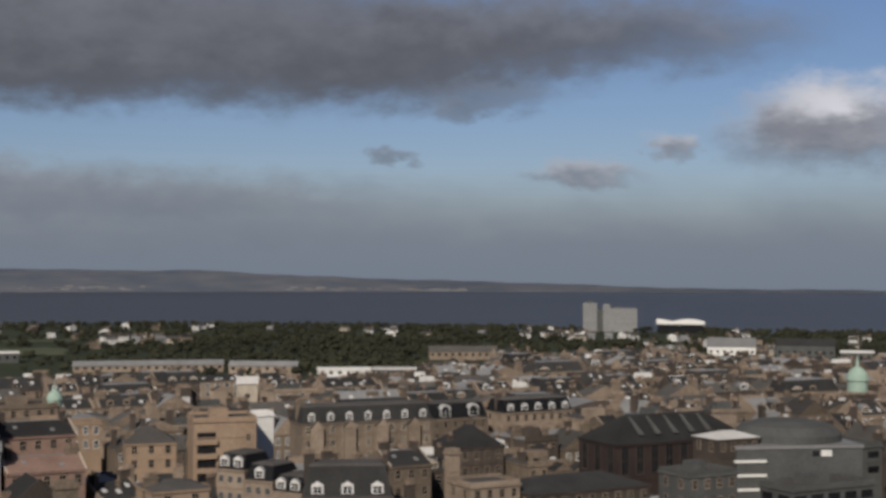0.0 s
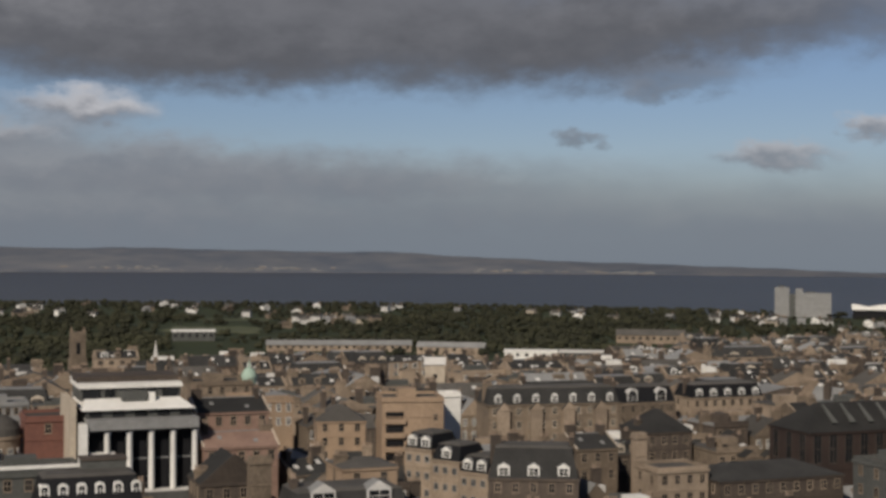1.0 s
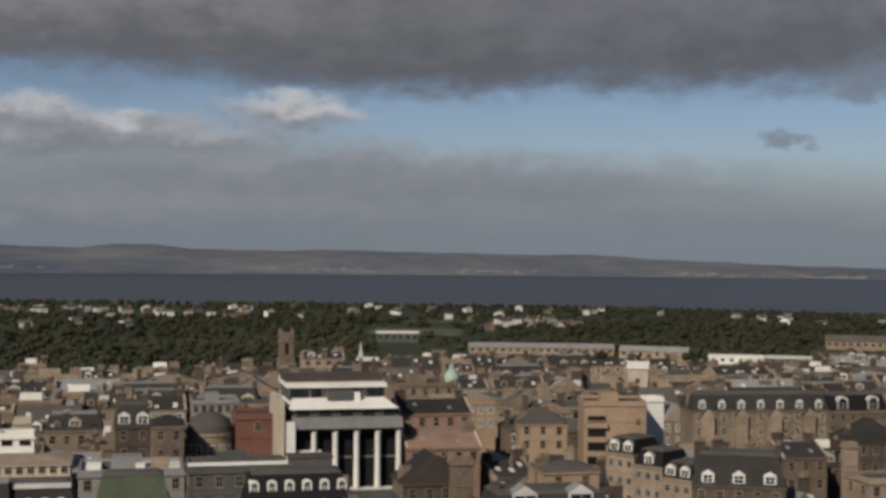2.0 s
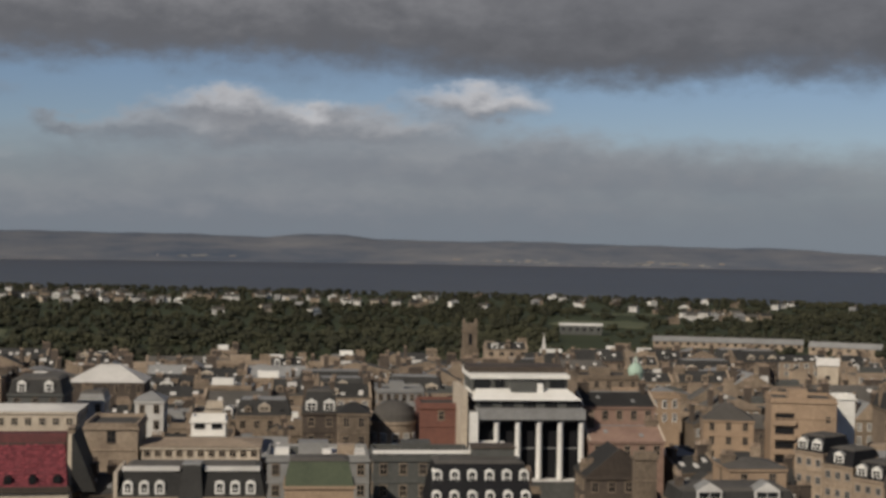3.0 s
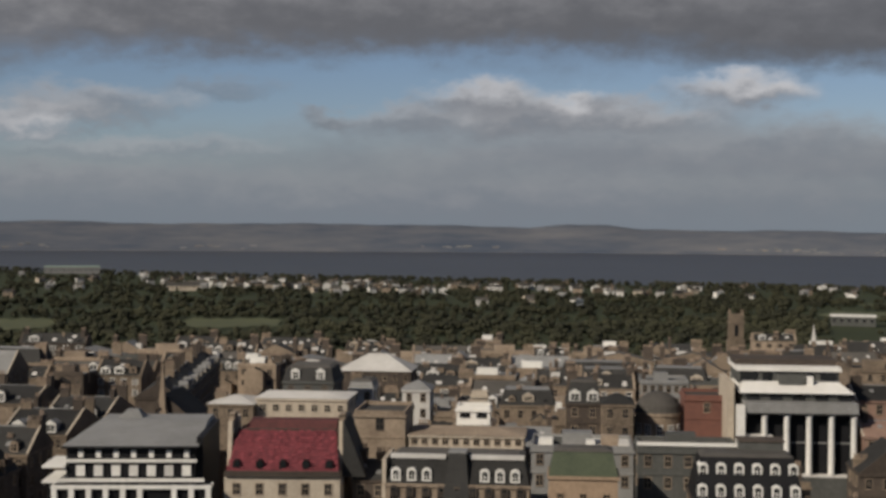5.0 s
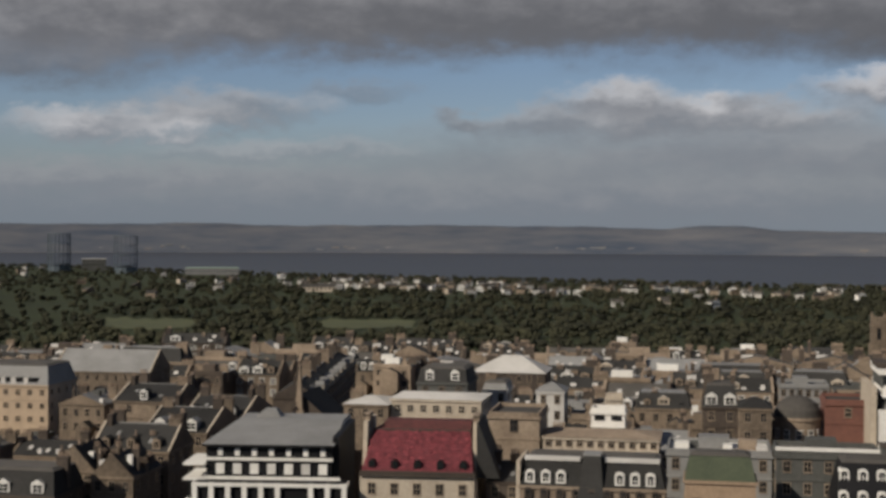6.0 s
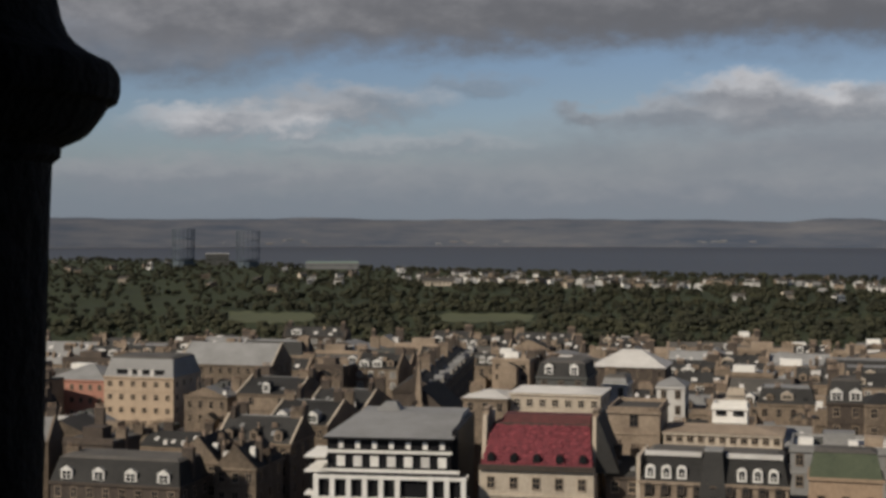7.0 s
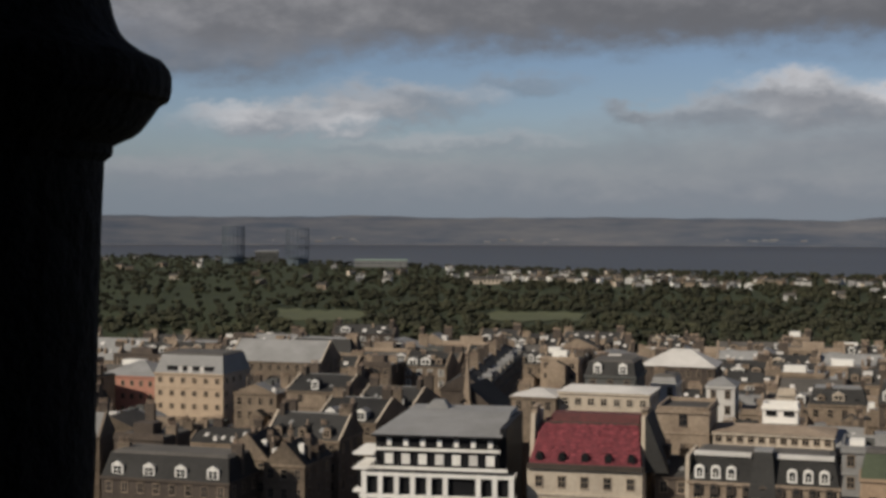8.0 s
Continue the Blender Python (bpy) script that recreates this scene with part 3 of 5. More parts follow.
def crag():
    """The rock below the lookout."""
    s, n = Shape(), 36
    rows = [(3.6, EYE - 2.2), (5.0, EYE - 6), (9, EYE - 16), (16, EYE - 30), (28, EYE - 44), (46, EYE - 54), (70, EYE - 60.5)]
    pts = [((r * (1 + 0.22 * noise.noise(Vector((math.cos(6.2832 * i / n) * 2, math.sin(6.2832 * i / n) * 2, k * 0.6))) * (k > 0))) * math.cos(6.2832 * i / n),
            (r * (1 + 0.22 * noise.noise(Vector((math.cos(6.2832 * i / n) * 2, math.sin(6.2832 * i / n) * 2, k * 0.6))) * (k > 0))) * math.sin(6.2832 * i / n) - 0.2, z) for k, (r, z) in enumerate(rows) for i in range(n)]
    s.poly(pts, [((k + 1) * n + i, (k + 1) * n + (i + 1) % n, k * n + (i + 1) % n, k * n + i) for k in range(len(rows) - 1) for i in range(n)] + [tuple(range(n))], ROCK)
    tagged(new("ground_crag", s.mesh("crag")), "steep weathered rock under the lookout", "rock", kind="structure")


crag()


# ---- the buildings along the front street, placed one by one ----
def black_white_offices():
    """Dark-clad offices with white balcony bands and a wide grey roof."""
    x0, x1, y, deep = -82.6, -61.4, 233.0, 27.0
    LOTS.append((-88, -56, 226, 264))
    b = thing("office_building", "black-clad offices with white balcony bands and a wide grey metal roof", "building", (x0 + x1) / 2, y, -1.5, 7.0)
    g, w = 1.5, x1 - x0
    part("outer_wall", Shape().box(-w / 2, w / 2, 0, deep, 0, g + 22.6, BLACK), b)
    r = Shape().frustum((-w / 2 - 0.6, w / 2 + 0.6, -1.0, deep + 0.6, g + 22.6), (-w / 2 - 0.6, w / 2 + 0.6, -1.0, deep + 0.6, g + 23.0), BLACK)
    r.frustum((-w / 2 - 0.6, w / 2 + 0.6, -1.0, deep + 0.6, g + 23.0), (-w / 2 + 2.0, w / 2 - 0.2, 18, deep - 1, g + 24.8), LEAD)
    part("plant_room", Shape().frustum((-6.5, -1, deep * 0.72, deep * 0.92, g + 24.3), (-4.5, -2.5, deep * 0.8, deep * 0.86, g + 26.2), LEAD), b)
    part("roof", r, b, "grey standing-seam metal roof")
    part("side_terrace", Shape().box(-w / 2 - 3.4, -w / 2, 1.5, 14, 0, g + 17.0, BLACK), b)
    for z in (19.4, 16.9, 13.0):
        part("terrace_slab", Shape().box(-w / 2 - 3.8, -w / 2 - 0.02, -1.0, 9, g + z, g + z + 0.4, WHITE), b, "white terrace slab")
    for z0, z1, x_l, x_r, d, nm in ((20.25, 20.7, -w / 2, w / 2 + 0.3, 0.6, "balcony_band"), (17.1, 17.5, -w / 2 - 1.0, w / 2 + 1.6, 1.0, "balcony_band"), (12.6, 13.3, -w / 2 - 2, w / 2 + 3.2, 3.6, "balcony_band"), (8.4, 9.2, -w / 2 - 2, w / 2 + 3.2, 3.6, "balcony_band")):
        part(nm, Shape().box(x_l, x_r, -d, 0.0, g + z0, g + z1, WHITE), b, "white concrete band")
    part("lower_storey", Shape().box(-w / 2 - 1.6, w / 2 + 3.0, -3.0, 0.0, 0, g + 16.4, BLACK), b)
    part("lower_roof", Shape().box(-w / 2 - 1.7, w / 2 + 3.1, -3.7, 0.0, g + 16.4, g + 16.95, WHITE).box(-w / 2 - 1.4, w / 2 + 2.8, -3.2, -0.02, g + 16.95, g + 17.0, BLACK), b)
    up, mid = Shape().box(-0.4, 0.4, -0.25, 0.0, 0, 1.2, WHITE).mesh("window"), Shape()
    mid.box(-0.72, 0.72, -0.25, 0.0, 0.0, 1.75, WHITE)
    mid, dull = mid.mesh("window"), Shape().box(-0.72, 0.72, -0.25, 0.0, 0.0, 1.75, PALE).mesh("window")
    for i in range(7):
        x = -w / 2 + 2.4 + (w - 3.8) * i / 6
        part("window", up, b, "pale upper window bay", pose(x, 0, g + 21.0))
        part("window", dull if i % 2 else mid, b, "pale window bay", pose(x, -0.1, g + 17.95))
    fin = Shape().box(-0.42, 0.42, -0.7, 0.0, 0, 3.6, WHITE).mesh("fin")
    for i in range(10):
        x = -w / 2 - 1.2 + (w + 3.8) * i / 9
        if i != 6:
            part("fin", fin, b, "white concrete fin", pose(x, -2.95, g + 13.4))
            part("fin", fin, b, "white concrete fin", pose(x, -2.95, g + 9.0))
    part("gable_wall", Shape().box(w / 2 + 0.1, w / 2 + 1.2, 1, deep - 3, 0, g + 24.2, BLACK), b)


black_white_offices()


def red_roofed_house():
    """Stone front, steep red mansard with small dormers between tall gable walls."""
    x0, x1, y, deep = -56.6, -37.4, 235.0, 13.0
    LOTS.append((-58, -36, 233, 254))
    b = thing("red_roofed_building", "buff stone building with a steep crimson tiled roof", "building", (x0 + x1) / 2, y, -1.5, 4.0)
    g, w = 1.5, x1 - x0
    s = Shape().box(-w / 2, w / 2, 0, deep, 0, g + 18.6, CREAM)
    s.box(-w / 2, w / 2, -0.5, 0.2, g + 18.0, g + 18.9, SOOT).box(-w / 2, w / 2, -0.25, 0.1, g + 13.6, g + 14.0, CREAM)
    part("outer_wall", s, b)
    r = Shape().frustum((-w / 2 + 0.3, w / 2 - 0.3, 0.2, deep, g + 18.9), (-w / 2 + 1.5, w / 2 - 1.2, 6.0, deep - 1, g + 24.9), RED)
    part("ridge_course", Shape().box(-w / 2 + 1.4, w / 2 - 1.1, 5.8, 6.3, g + 24.8, g + 25.1, SOOT), b)
    part("upper_roof", Shape().frustum((-w / 2 + 1.5, w / 2 - 1.2, 6.4, deep + 2, g + 24.0), (-w / 2 + 3, w / 2 - 1.2, 9.2, deep - 0.5, g + 26.2), MAROON), b, "dull dark red upper roof")
    roof = part("roof", r, b, "steep crimson tiled mansard roof")
    for x, k in ((-w / 2 - 0.1, 0.7), (w / 2 - 0.6, 0.8)):
        part("gable_wall", Shape().frustum((x, x + k, -0.2, deep + 1, 0), (x, x + k, 4.5, deep + 1, g + 26.5), CREAM), b)
        part("chimney", Shape().box(x - 0.1, x + k + 0.1, 6, 10, g + 25, g + 27.6, BUFF).box(x - 0.2, x + k + 0.2, 5.9, 10.1, g + 27.2, g + 27.45, SOOT), b)
    part("rear_slope", Shape().frustum((w / 2 + 0.1, w / 2 + 4.0, 3, 16, 19.0), (w / 2 + 0.1, w / 2 + 0.4, 3, 16, 28.2), SLATE), b, "dark slate slope behind the gable")
    for i in range(5):
        glazed("dormer", DARK_DORMER, b, pose(-w / 2 + 1.9 + (w - 3.8) * i / 4, 0.5, g + 19.2))
    for i in range(5):
        for z in (15.0, 10.6, 6.4):
            glazed("window", STONE_WINDOW, b, pose(-w / 2 + 2 + (w - 4) * i / 4, -0.03, g + z))
    tile = Shape().frustum((-0.36, 0.36, 0.0, 0.5, 0.0), (-0.33, 0.33, 0.05, 0.5, 0.05), RED).mesh("tile")
    q = random.Random(5)
    for k in range(12):
        f = (k + 0.4) / 12.2
        lo, hi = -w / 2 + 0.6 + f * 1.2, w / 2 - 0.6 - f * 0.9
        for i in range(24):
            if q.random() < 0.93:
                part("tile", tile, roof, at=pose(lo + (hi - lo) * (i + 0.5 * (k % 2)) / 24 + q.uniform(-0.05, 0.05), 0.12 + f * 5.8, g + 18.92 + f * 6.0 + q.uniform(-0.08, 0.08), 46 + q.uniform(-9, 9), q.uniform(-6, 6), q.uniform(-9, 9)))


red_roofed_house()


def columned_building():
    """White-framed modern building: giant columns before dark glass, stepped upper storeys."""
    x0, x1, y, deep = 33.4, 56.0, 285.0, 22.0
    LOTS.append((31, 58, 282, 309))
    SIGHT.append((32, 56.5, 285, 13.0))
    b = thing("columned_building", "modern building with giant white columns before dark glass", "building", (x0 + x1) / 2, y, -1.5)
    g, w = 1.5, x1 - x0
    part("outer_wall", Shape().box(-w / 2 + 1, w / 2 + 0.4, 1.8, deep, 0, g + 23.5, BLACK), b, "dark glazed core")
    part("entablature", Shape().box(-w / 2 + 1.0, w / 2 + 0.1, -0.3, deep, g + 23.5, g + 25.6, LEAD).box(-w / 2 + 0.6, w / 2 + 0.3, -0.6, deep, g + 23.3, g + 23.6, BLACK), b, "grey concrete entablature")
    part("attic", Shape().box(-w / 2 + 1.2, w / 2 - 0.6, 3.0, deep, g + 25.6, g + 27.2, CONC), b)
    part("terrace_roof", Shape().frustum((-w / 2 + 0.3, w / 2 - 0.2, 2.0, deep, g + 27.2), (-w / 2 + 1.4, w / 2 - 2.4, 6.5, deep, g + 29.0), WHITE), b, "sloping white terrace roof")
    part("penthouse", Shape().box(-w / 2 + 0.6, w / 2 - 2.2, 8.0, deep, g + 28.5, g + 31.0, CONC), b)
    part("penthouse_roof", Shape().box(-w / 2 + 0.2, w / 2 - 1.8, 7.4, deep + 0.3, g + 31.0, g + 31.8, WHITE).box(-w / 2 + 0.4, w / 2 - 2, 12, deep, g + 31.8, g + 33.0, SOOT), b, "flat white roof slab")
    for x, ww in ((-w / 2 + 2.6, 3.2), (-w / 2 + 6.2, 1.7), (w / 2 - 4.4, 3.0), (w / 2 - 8.0, 1.4)):
        part("window", Shape().box(x - ww / 2, x + ww / 2, 7.6, 8.1, g + 28.8, g + 30.9, GLASS), b)
    part("plant_box", Shape().box(-3.0, 2.0, 5.0, 8.0, g + 28.6, g + 30.4, CONC).box(2.4, 3.6, 5.0, 6.5, g + 28, g + 30.2, WHITE), b)
    for i in range(5):
        x = -w / 2 + 3 + (w - 5) * i / 4
        part("window", Shape().box(x - 1.2, x + 1.2, 2.85, 3.1, g + 25.8, g + 26.9, GLASS), b)
    col = Shape().lathe([(0.7, 0), (0.62, 0.5), (0.58, 11.0), (0.75, 11.4), (0.75, 11.9)], 0, 0, 20, WHITE).mesh("column", True)
    for i in range(6):
        part("column", col, b, "round white column", pose(-w / 2 + 0.6 + (w - 1.2) * i / 5, 0.4, g + 11.6))
    part("side_wall", Shape().box(-w / 2 - 1.8, -w / 2 - 0.6, 4.0, deep, 0, g + 29.0, CREAM), b, "pale stone side wall")
    part("front_pier", Shape().box(-w / 2 - 0.4, -w / 2 + 1.0, -0.8, 3.0, 0, g + 24.8, WHITE), b)
    part("balcony", Shape().box(-w / 2 + 0.8, -w / 2 + 6.4, 0.2, 3.0, g + 17.6, g + 19.2, WHITE), b, "white balcony front")
    part("podium", Shape().box(-w / 2 - 0.4, w / 2 + 0.2, -0.5, 4, 0, g + 11.3, CONC), b)
    part("plinth", Shape().box(-w / 2 - 0.5, w / 2 + 0.3, -0.7, 4, g + 11.3, g + 11.6, PALE), b)
    part("mullion", Shape().box(-w / 2 + 1.2, w / 2, 1.6, 1.85, g + 17.5, g + 17.8, LEAD), b)
    for i in range(10):
        x = -w / 2 + 2 + (w - 3) * i / 9
        part("mullion", Shape().box(x - 0.08, x + 0.08, 1.6, 1.9, g + 11.6, g + 23.3, BLACK), b)


columned_building()

# the front row
block("corner_tenement", "grey slated corner tenement with white dormers", -139.0, -113.0, 238, 13, 11.6, SOOT, "mansard", SLATE, 4.2, rows=2, dormers=4, dormer=FLAT_DORMER)
block("dark_tenement", "soot-dark stone tenement with crowded roofs", -121.0, -112.5, 254, 12, 13.6, SAND, "front", SLATE, 4.4, rows=3, stacks=4)
block("dark_tenement", "soot-dark stone tenement end with a white bay", -112.3, -104.0, 252, 14, 13.0, SAND, "front", SLATE, 4.0, rows=3, stacks=4)
block("dark_tenement", "soot-dark stone tenement beside the cross street", -120.0, -104.0, 270, 14, 15.0, SAND, "gable", SLATE, 4.5, rows=3, stacks=4, dormers=3, dormer=STONE_DORMER)
for nm in ("dark_tenement", "dark_tenement.001", "dark_tenement.002"):
    for k in range(5):
        part("chimney", SMALL_CHIMNEYS[k % 3], bpy.data.objects[nm], at=pose(-3.2 + 1.6 * k, 2.0 + (k * 5) % 9, 16.6 + (k % 3) * 0.5))
    for k in range(3):
        part("roof_hatch", Shape().box(-2.9 + 2.3 * k, -1.8 + 2.3 * k, 1.0 + k, 2.4 + k, 15.0, 17.2 + 0.4 * k, (PALE, BUFF, WHITE)[k]), bpy.data.objects[nm], "pale roof hatch")
block("stone_wing", "plain grey-brown stone wing with one upper window", -39.0, -29.6, 262, 14, 25.0, BUFF, "flat", FELT, rows=1, cols=1, win=window_mesh(1.4, 2.2, SOOT), stacks=0, side=False, seen=8)
block("slated_house", "low slated house squeezed between taller neighbours", -36.0, -30.2, 240, 12, 17.0, SOOT, "gable", SLATE, 2.5, rows=1)
OVAL_DORMER = dormer_mesh(1.45, 1.5, 2.6, BLACK, WHITE, True)
LOW_ARCH = dormer_mesh(1.2, 1.2, 1.4, BLACK, SOOT, True)
m = block("mansard_building", "long dark slate mansard building with white arched dormers in threes", -29.9, -6.2, 236, 12, 17.2, BUFF, "mansard", SLATE, 4.2, rows=2, cols=9, stacks=0, side=False)
for x in (-10.15, -7.55, -5.05, 4.55, 7.05, 9.55):
    glazed("dormer", OVAL_DORMER, m, pose(x, 0.3, 19.1))
for k in range(9):
    glazed("dormer", LOW_ARCH, m, pose(-10.4 + 2.6 * k, -0.3, 16.7))
part("pavilion", Shape().frustum((-2.3, 2.1, -0.7, 4, 16.4), (-1.4, 1.4, 0.6, 4, 23.7), SLATE).box(-1.5, 1.5, 0.5, 4.2, 23.7, 24.0, LEAD), m, "steep slate pavilion roof")
part("roof_edge", Shape().box(-11.2, -2.0, 1.4, 2.4, 22.6, 23.3, PALE).box(2.0, 11.0, 1.4, 2.4, 22.6, 23.3, PALE), m, "pale lead roof edge")
part("end_wall", Shape().box(-12.4, -11.8, 0, 12, 0, 22.6, CREAM), m, "pale stone end wall")
block("arcaded_building", "long buff building with a row of small dark openings", -28.9, -8.0, 262, 12, 21.5, CREAM, "hip", BUFF, 0.9, rows=1, cols=11, win=SMALL_WINDOW, floor=2.6, stacks=0)
block("roof_cabin", "small white plant house with two dark windows", -21.2, -14.8, 275, 5, 24.6, WHITE, "flat", PALE, rows=1, cols=2, win=window_mesh(1.8, 1.1, BLACK), floor=2.4, stacks=0, side=False)
block("chimney_block", "tall cream-painted lift tower", -19.0, -15.8, 284, 3.2, 26.2, CREAM, "flat", PALE, rows=0, stacks=0)
block("green_roofed_building", "buff stone building under a plain mossy green roof", -3.0, 8.2, 234, 9, 19.3, TAN, "mansard", MOSS, 3.8, rows=2, cols=3, win=window_mesh(1.1, 1.5, TAN), floor=5.2, stacks=0)
block("pale_flat_building", "pale grey flat-roofed building with small roof boxes", -6.4, 11.6, 256, 14, 20.2, LEAD, "flat", PALE, rows=2, cols=6, stacks=0, side=False)
for x, y0, ww, hh, mt in ((-6.5, 3.0, 1.2, 1.4, WHITE), (-3.2, 6.0, 2.0, 1.0, CONC), (1.5, 2.4, 0.8, 1.2, WHITE), (5.0, 5.0, 1.6, 1.8, BUFF), (7.4, 2.0, 0.9, 0.9, PALE)):
    part("roof_box", Shape().box(x - ww, x + ww, y0, y0 + 2.4, 21.6, 21.7 + hh, mt), bpy.data.objects["pale_flat_building"])
block("grey_flat_building", "grey flat-roofed building with a white parapet edge", 12.0, 29.0, 248, 12, 21.6, CONC, "flat", FELT, rows=2, win=STONE_WINDOW, stacks=0)
for q in ((-8.7, 8.7, -0.3, 0.1), (9.0, 16.5, 3.0, 3.4)):
    part("white_coping", Shape().box(*q, 23.9, 24.5, WHITE), bpy.data.objects["grey_flat_building"], "white parapet coping")
block("dormered_building", "black-slated building with two rows of white oval-headed dormers", 20.4, 38.2, 236, 13, 15.6, SOOT, "mansard", BLACK, 6.6, rows=1, dormers=6, dormer=OVAL_DORMER, stacks=0)
for k in range(6):
    glazed("dormer", OVAL_DORMER, bpy.data.objects["dormered_building"], pose(-7.2 + 2.9 * k, 1.9, 20.7))
part("plant_room", Shape().box(-0.6, 6.6, 8, 12.6, 21.0, 25.4, CONC).box(-0.8, 6.8, 7.8, 12.8, 25.4, 25.7, SOOT), bpy.data.objects["dormered_building"], "dark grey rooftop plant room")
block("long_white_building", "long cream-painted building with a row of dark square windows", -66.0, -46.6, 302, 14, 22.8, CREAM, "hip", PALE, 0.8, rows=2, cols=7, win=window_mesh(1.3, 1.5, CREAM), stacks=0, seen=5)
block("tan_annexe", "low tan annexe with a broad pale roof", -76.0, -66.3, 300, 14, 21.6, SAND, "hip", PALE, 1.2, rows=1, stacks=1)
block("pale_grey_house", "pale grey rendered house with a plain roof", -52.0, -46.2, 340, 10, 20.8, PALE, "mansard", LEAD, 1.6, rows=2, stacks=1)
block("pale_grey_house", "pale grey rendered house beside the hipped hall", -39.4, -32.8, 342, 10, 20.4, PALE, "hip", LEAD, 1.8, rows=2, stacks=0)
block("slated_block", "grey slated block with two white dormers", -64.0, -52.5, 320, 14, 24.4, CONC, "mansard", SLATE, 3.0, rows=2, dormers=2, stacks=0)
block("pale_hipped_hall", "hall with a broad pale hipped roof", -69.0, -47.0, 430, 18, 15.6, SOOT, "hip", PALE, 4.6, rows=1, stacks=0)
block("gable_tenement", "tan stone tenement with a plain tall gable and grey roof", -141.0, -126.0, 330, 20, 17.0, SAND, "gable", SLATE, 3.2, rows=1, cols=2, stacks=4, dormers=1, seen=8)
block("street_tenement", "stone tenement lining the cross street", -118.0, -104.0, 292, 22, 15.6, SAND, "gable", SLATE, 4.0, rows=3, stacks=4, dormers=2, dormer=FLAT_DORMER)
block("street_tenement", "stone tenement lining the cross street with dormers", -119.0, -105.0, 318, 24, 15.0, SAND, "gable", SLATE, 4.0, rows=3, dormers=3, stacks=4)
LOTS.append((-128, -90, 366, 474))
block("street_terrace", "long sooty terrace running back along the cross street", -158.0, -58.0, 420, 12, 14.0, SOOT, "gable", SLATE, 3.6, rows=3, cols=26, dormers=9, dormer=LOW_DORMER, stacks=2, side=False, turn=98, seen=14)
for k in range(7):
    part("chimney", CHIMNEYS[k % 3], bpy.data.objects["street_terrace"], at=pose(-42 + 14 * k, 6, 22.5, 0, 0, 90))
block("yellow_stone_offices", "yellow stone offices with square windows and a grey attic", -193.4, -172.6, 360, 18, 16.6, YELLOW, "mansard", LEAD, 5.0, rows=4, cols=6, win=window_mesh(1.3, 1.5, YELLOW), floor=3.6, stacks=0, seen=13)
for x, ww, m in ((0.3, 14.0, BLACK), (-2.6, 1.2, PALE), (0.4, 1.4, PALE), (4.0, 1.2, PALE)):
    part("attic_window", Shape().box(x - ww / 2, x + ww / 2, 0.3 - 0.2 * (m is PALE), 2.0, 19.9, 21.7, m), bpy.data.objects["yellow_stone_offices"], "dark ribbon window of the attic")
block("pink_stone_offices", "salmon-pink offices under a grey sloping roof", -214.0, -196.6, 366, 18, 14.6, PINK, "hip", LEAD, 3.6, rows=3, cols=6, win=SMALL_WINDOW, stacks=0, seen=8)
block("long_grey_roofed_hall", "hall under a long grey lead roof", -204.0, -172.0, 430, 18, 13.0, SAND, "gable", LEAD, 6.4, rows=2, stacks=0)
block("red_brick_block", "plain red brick block with one dark slot window", 24.0, 33.0, 300, 12, 24.4, BRICK, "flat", FELT, rows=1, cols=1, stacks=0, side=False, seen=8)
block("twin_dormer_house", "dark-roofed house with two white dormers", -0.4, 7.0, 300, 12, 23.0, SOOT, "mansard", SLATE, 4.2, rows=2, dormers=2, dormer=FLAT_DORMER)
block("brown_tower_house", "square brown stone tower house", 6.9, 13.0, 290, 10, 24.2, SAND, "hip", SLATE, 1.8, rows=2, stacks=0, seen=7)
block("white_fronted_building", "pale-fronted building behind the red brick block", 21.0, 34.6, 420, 14, 14.6, LEAD, "flat", LEAD, rows=2, cols=6, stacks=1)
block("tan_range", "tan stone range with a flat parapet", 75.0, 92.0, 392, 16, 21.6, SAND, "flat", FELT, rows=3, seen=6)
block("tan_house", "low tan stone house beside the columned building", 58.6, 74.0, 300, 14, 24.6, ROSE, "gable", SLATE, 2.4, rows=2, seen=7)
block("brick_range", "reddish stone range with a long roof", 57.0, 72.0, 284, 12, 19.5, ROSE, "gable", ROSE, 2.4, rows=1)
block("dark_roofed_house", "dark-roofed house with jumbled attics", 52.0, 64.6, 262, 12, 16.0, SOOT, "front", SLATE, 5.0, rows=2)
block("chimney_slab", "broad tan stone chimney slab", 57.4, 61.2, 246, 2.4, 22.2, SAND, "flat", LEAD, rows=0, stacks=0)
block("orange_stone_house", "plain orange stone house with a shallow roof", 76.0, 86.4, 252, 11, 19.2, TAN, "hip", FELT, 1.3, rows=1, cols=2, stacks=1, side=False)
block("pale_dormer_house", "slate-roofed house with two broad pale dormers", 62.6, 82.4, 235, 12, 15.4, SAND, "mansard", SLATE, 2.6, rows=2, dormers=2, dormer=dormer_mesh(4.2, 2.4, 3.4, LEAD, PALE), stacks=1, side=False)
block("long_parapet_range", "long tan range with a straight parapet", 76.0, 101.0, 382, 8, 17.4, TAN, "flat", FELT, rows=2, cols=9, win=WINDOW, stacks=0, side=False, seen=7)
block("tan_brick_offices", "tall tan brick offices with balconied bays", 109.6, 124.6, 330, 14, 22.4, TAN, "flat", FELT, rows=0, stacks=0, side=False, turn=-12, seen=14)
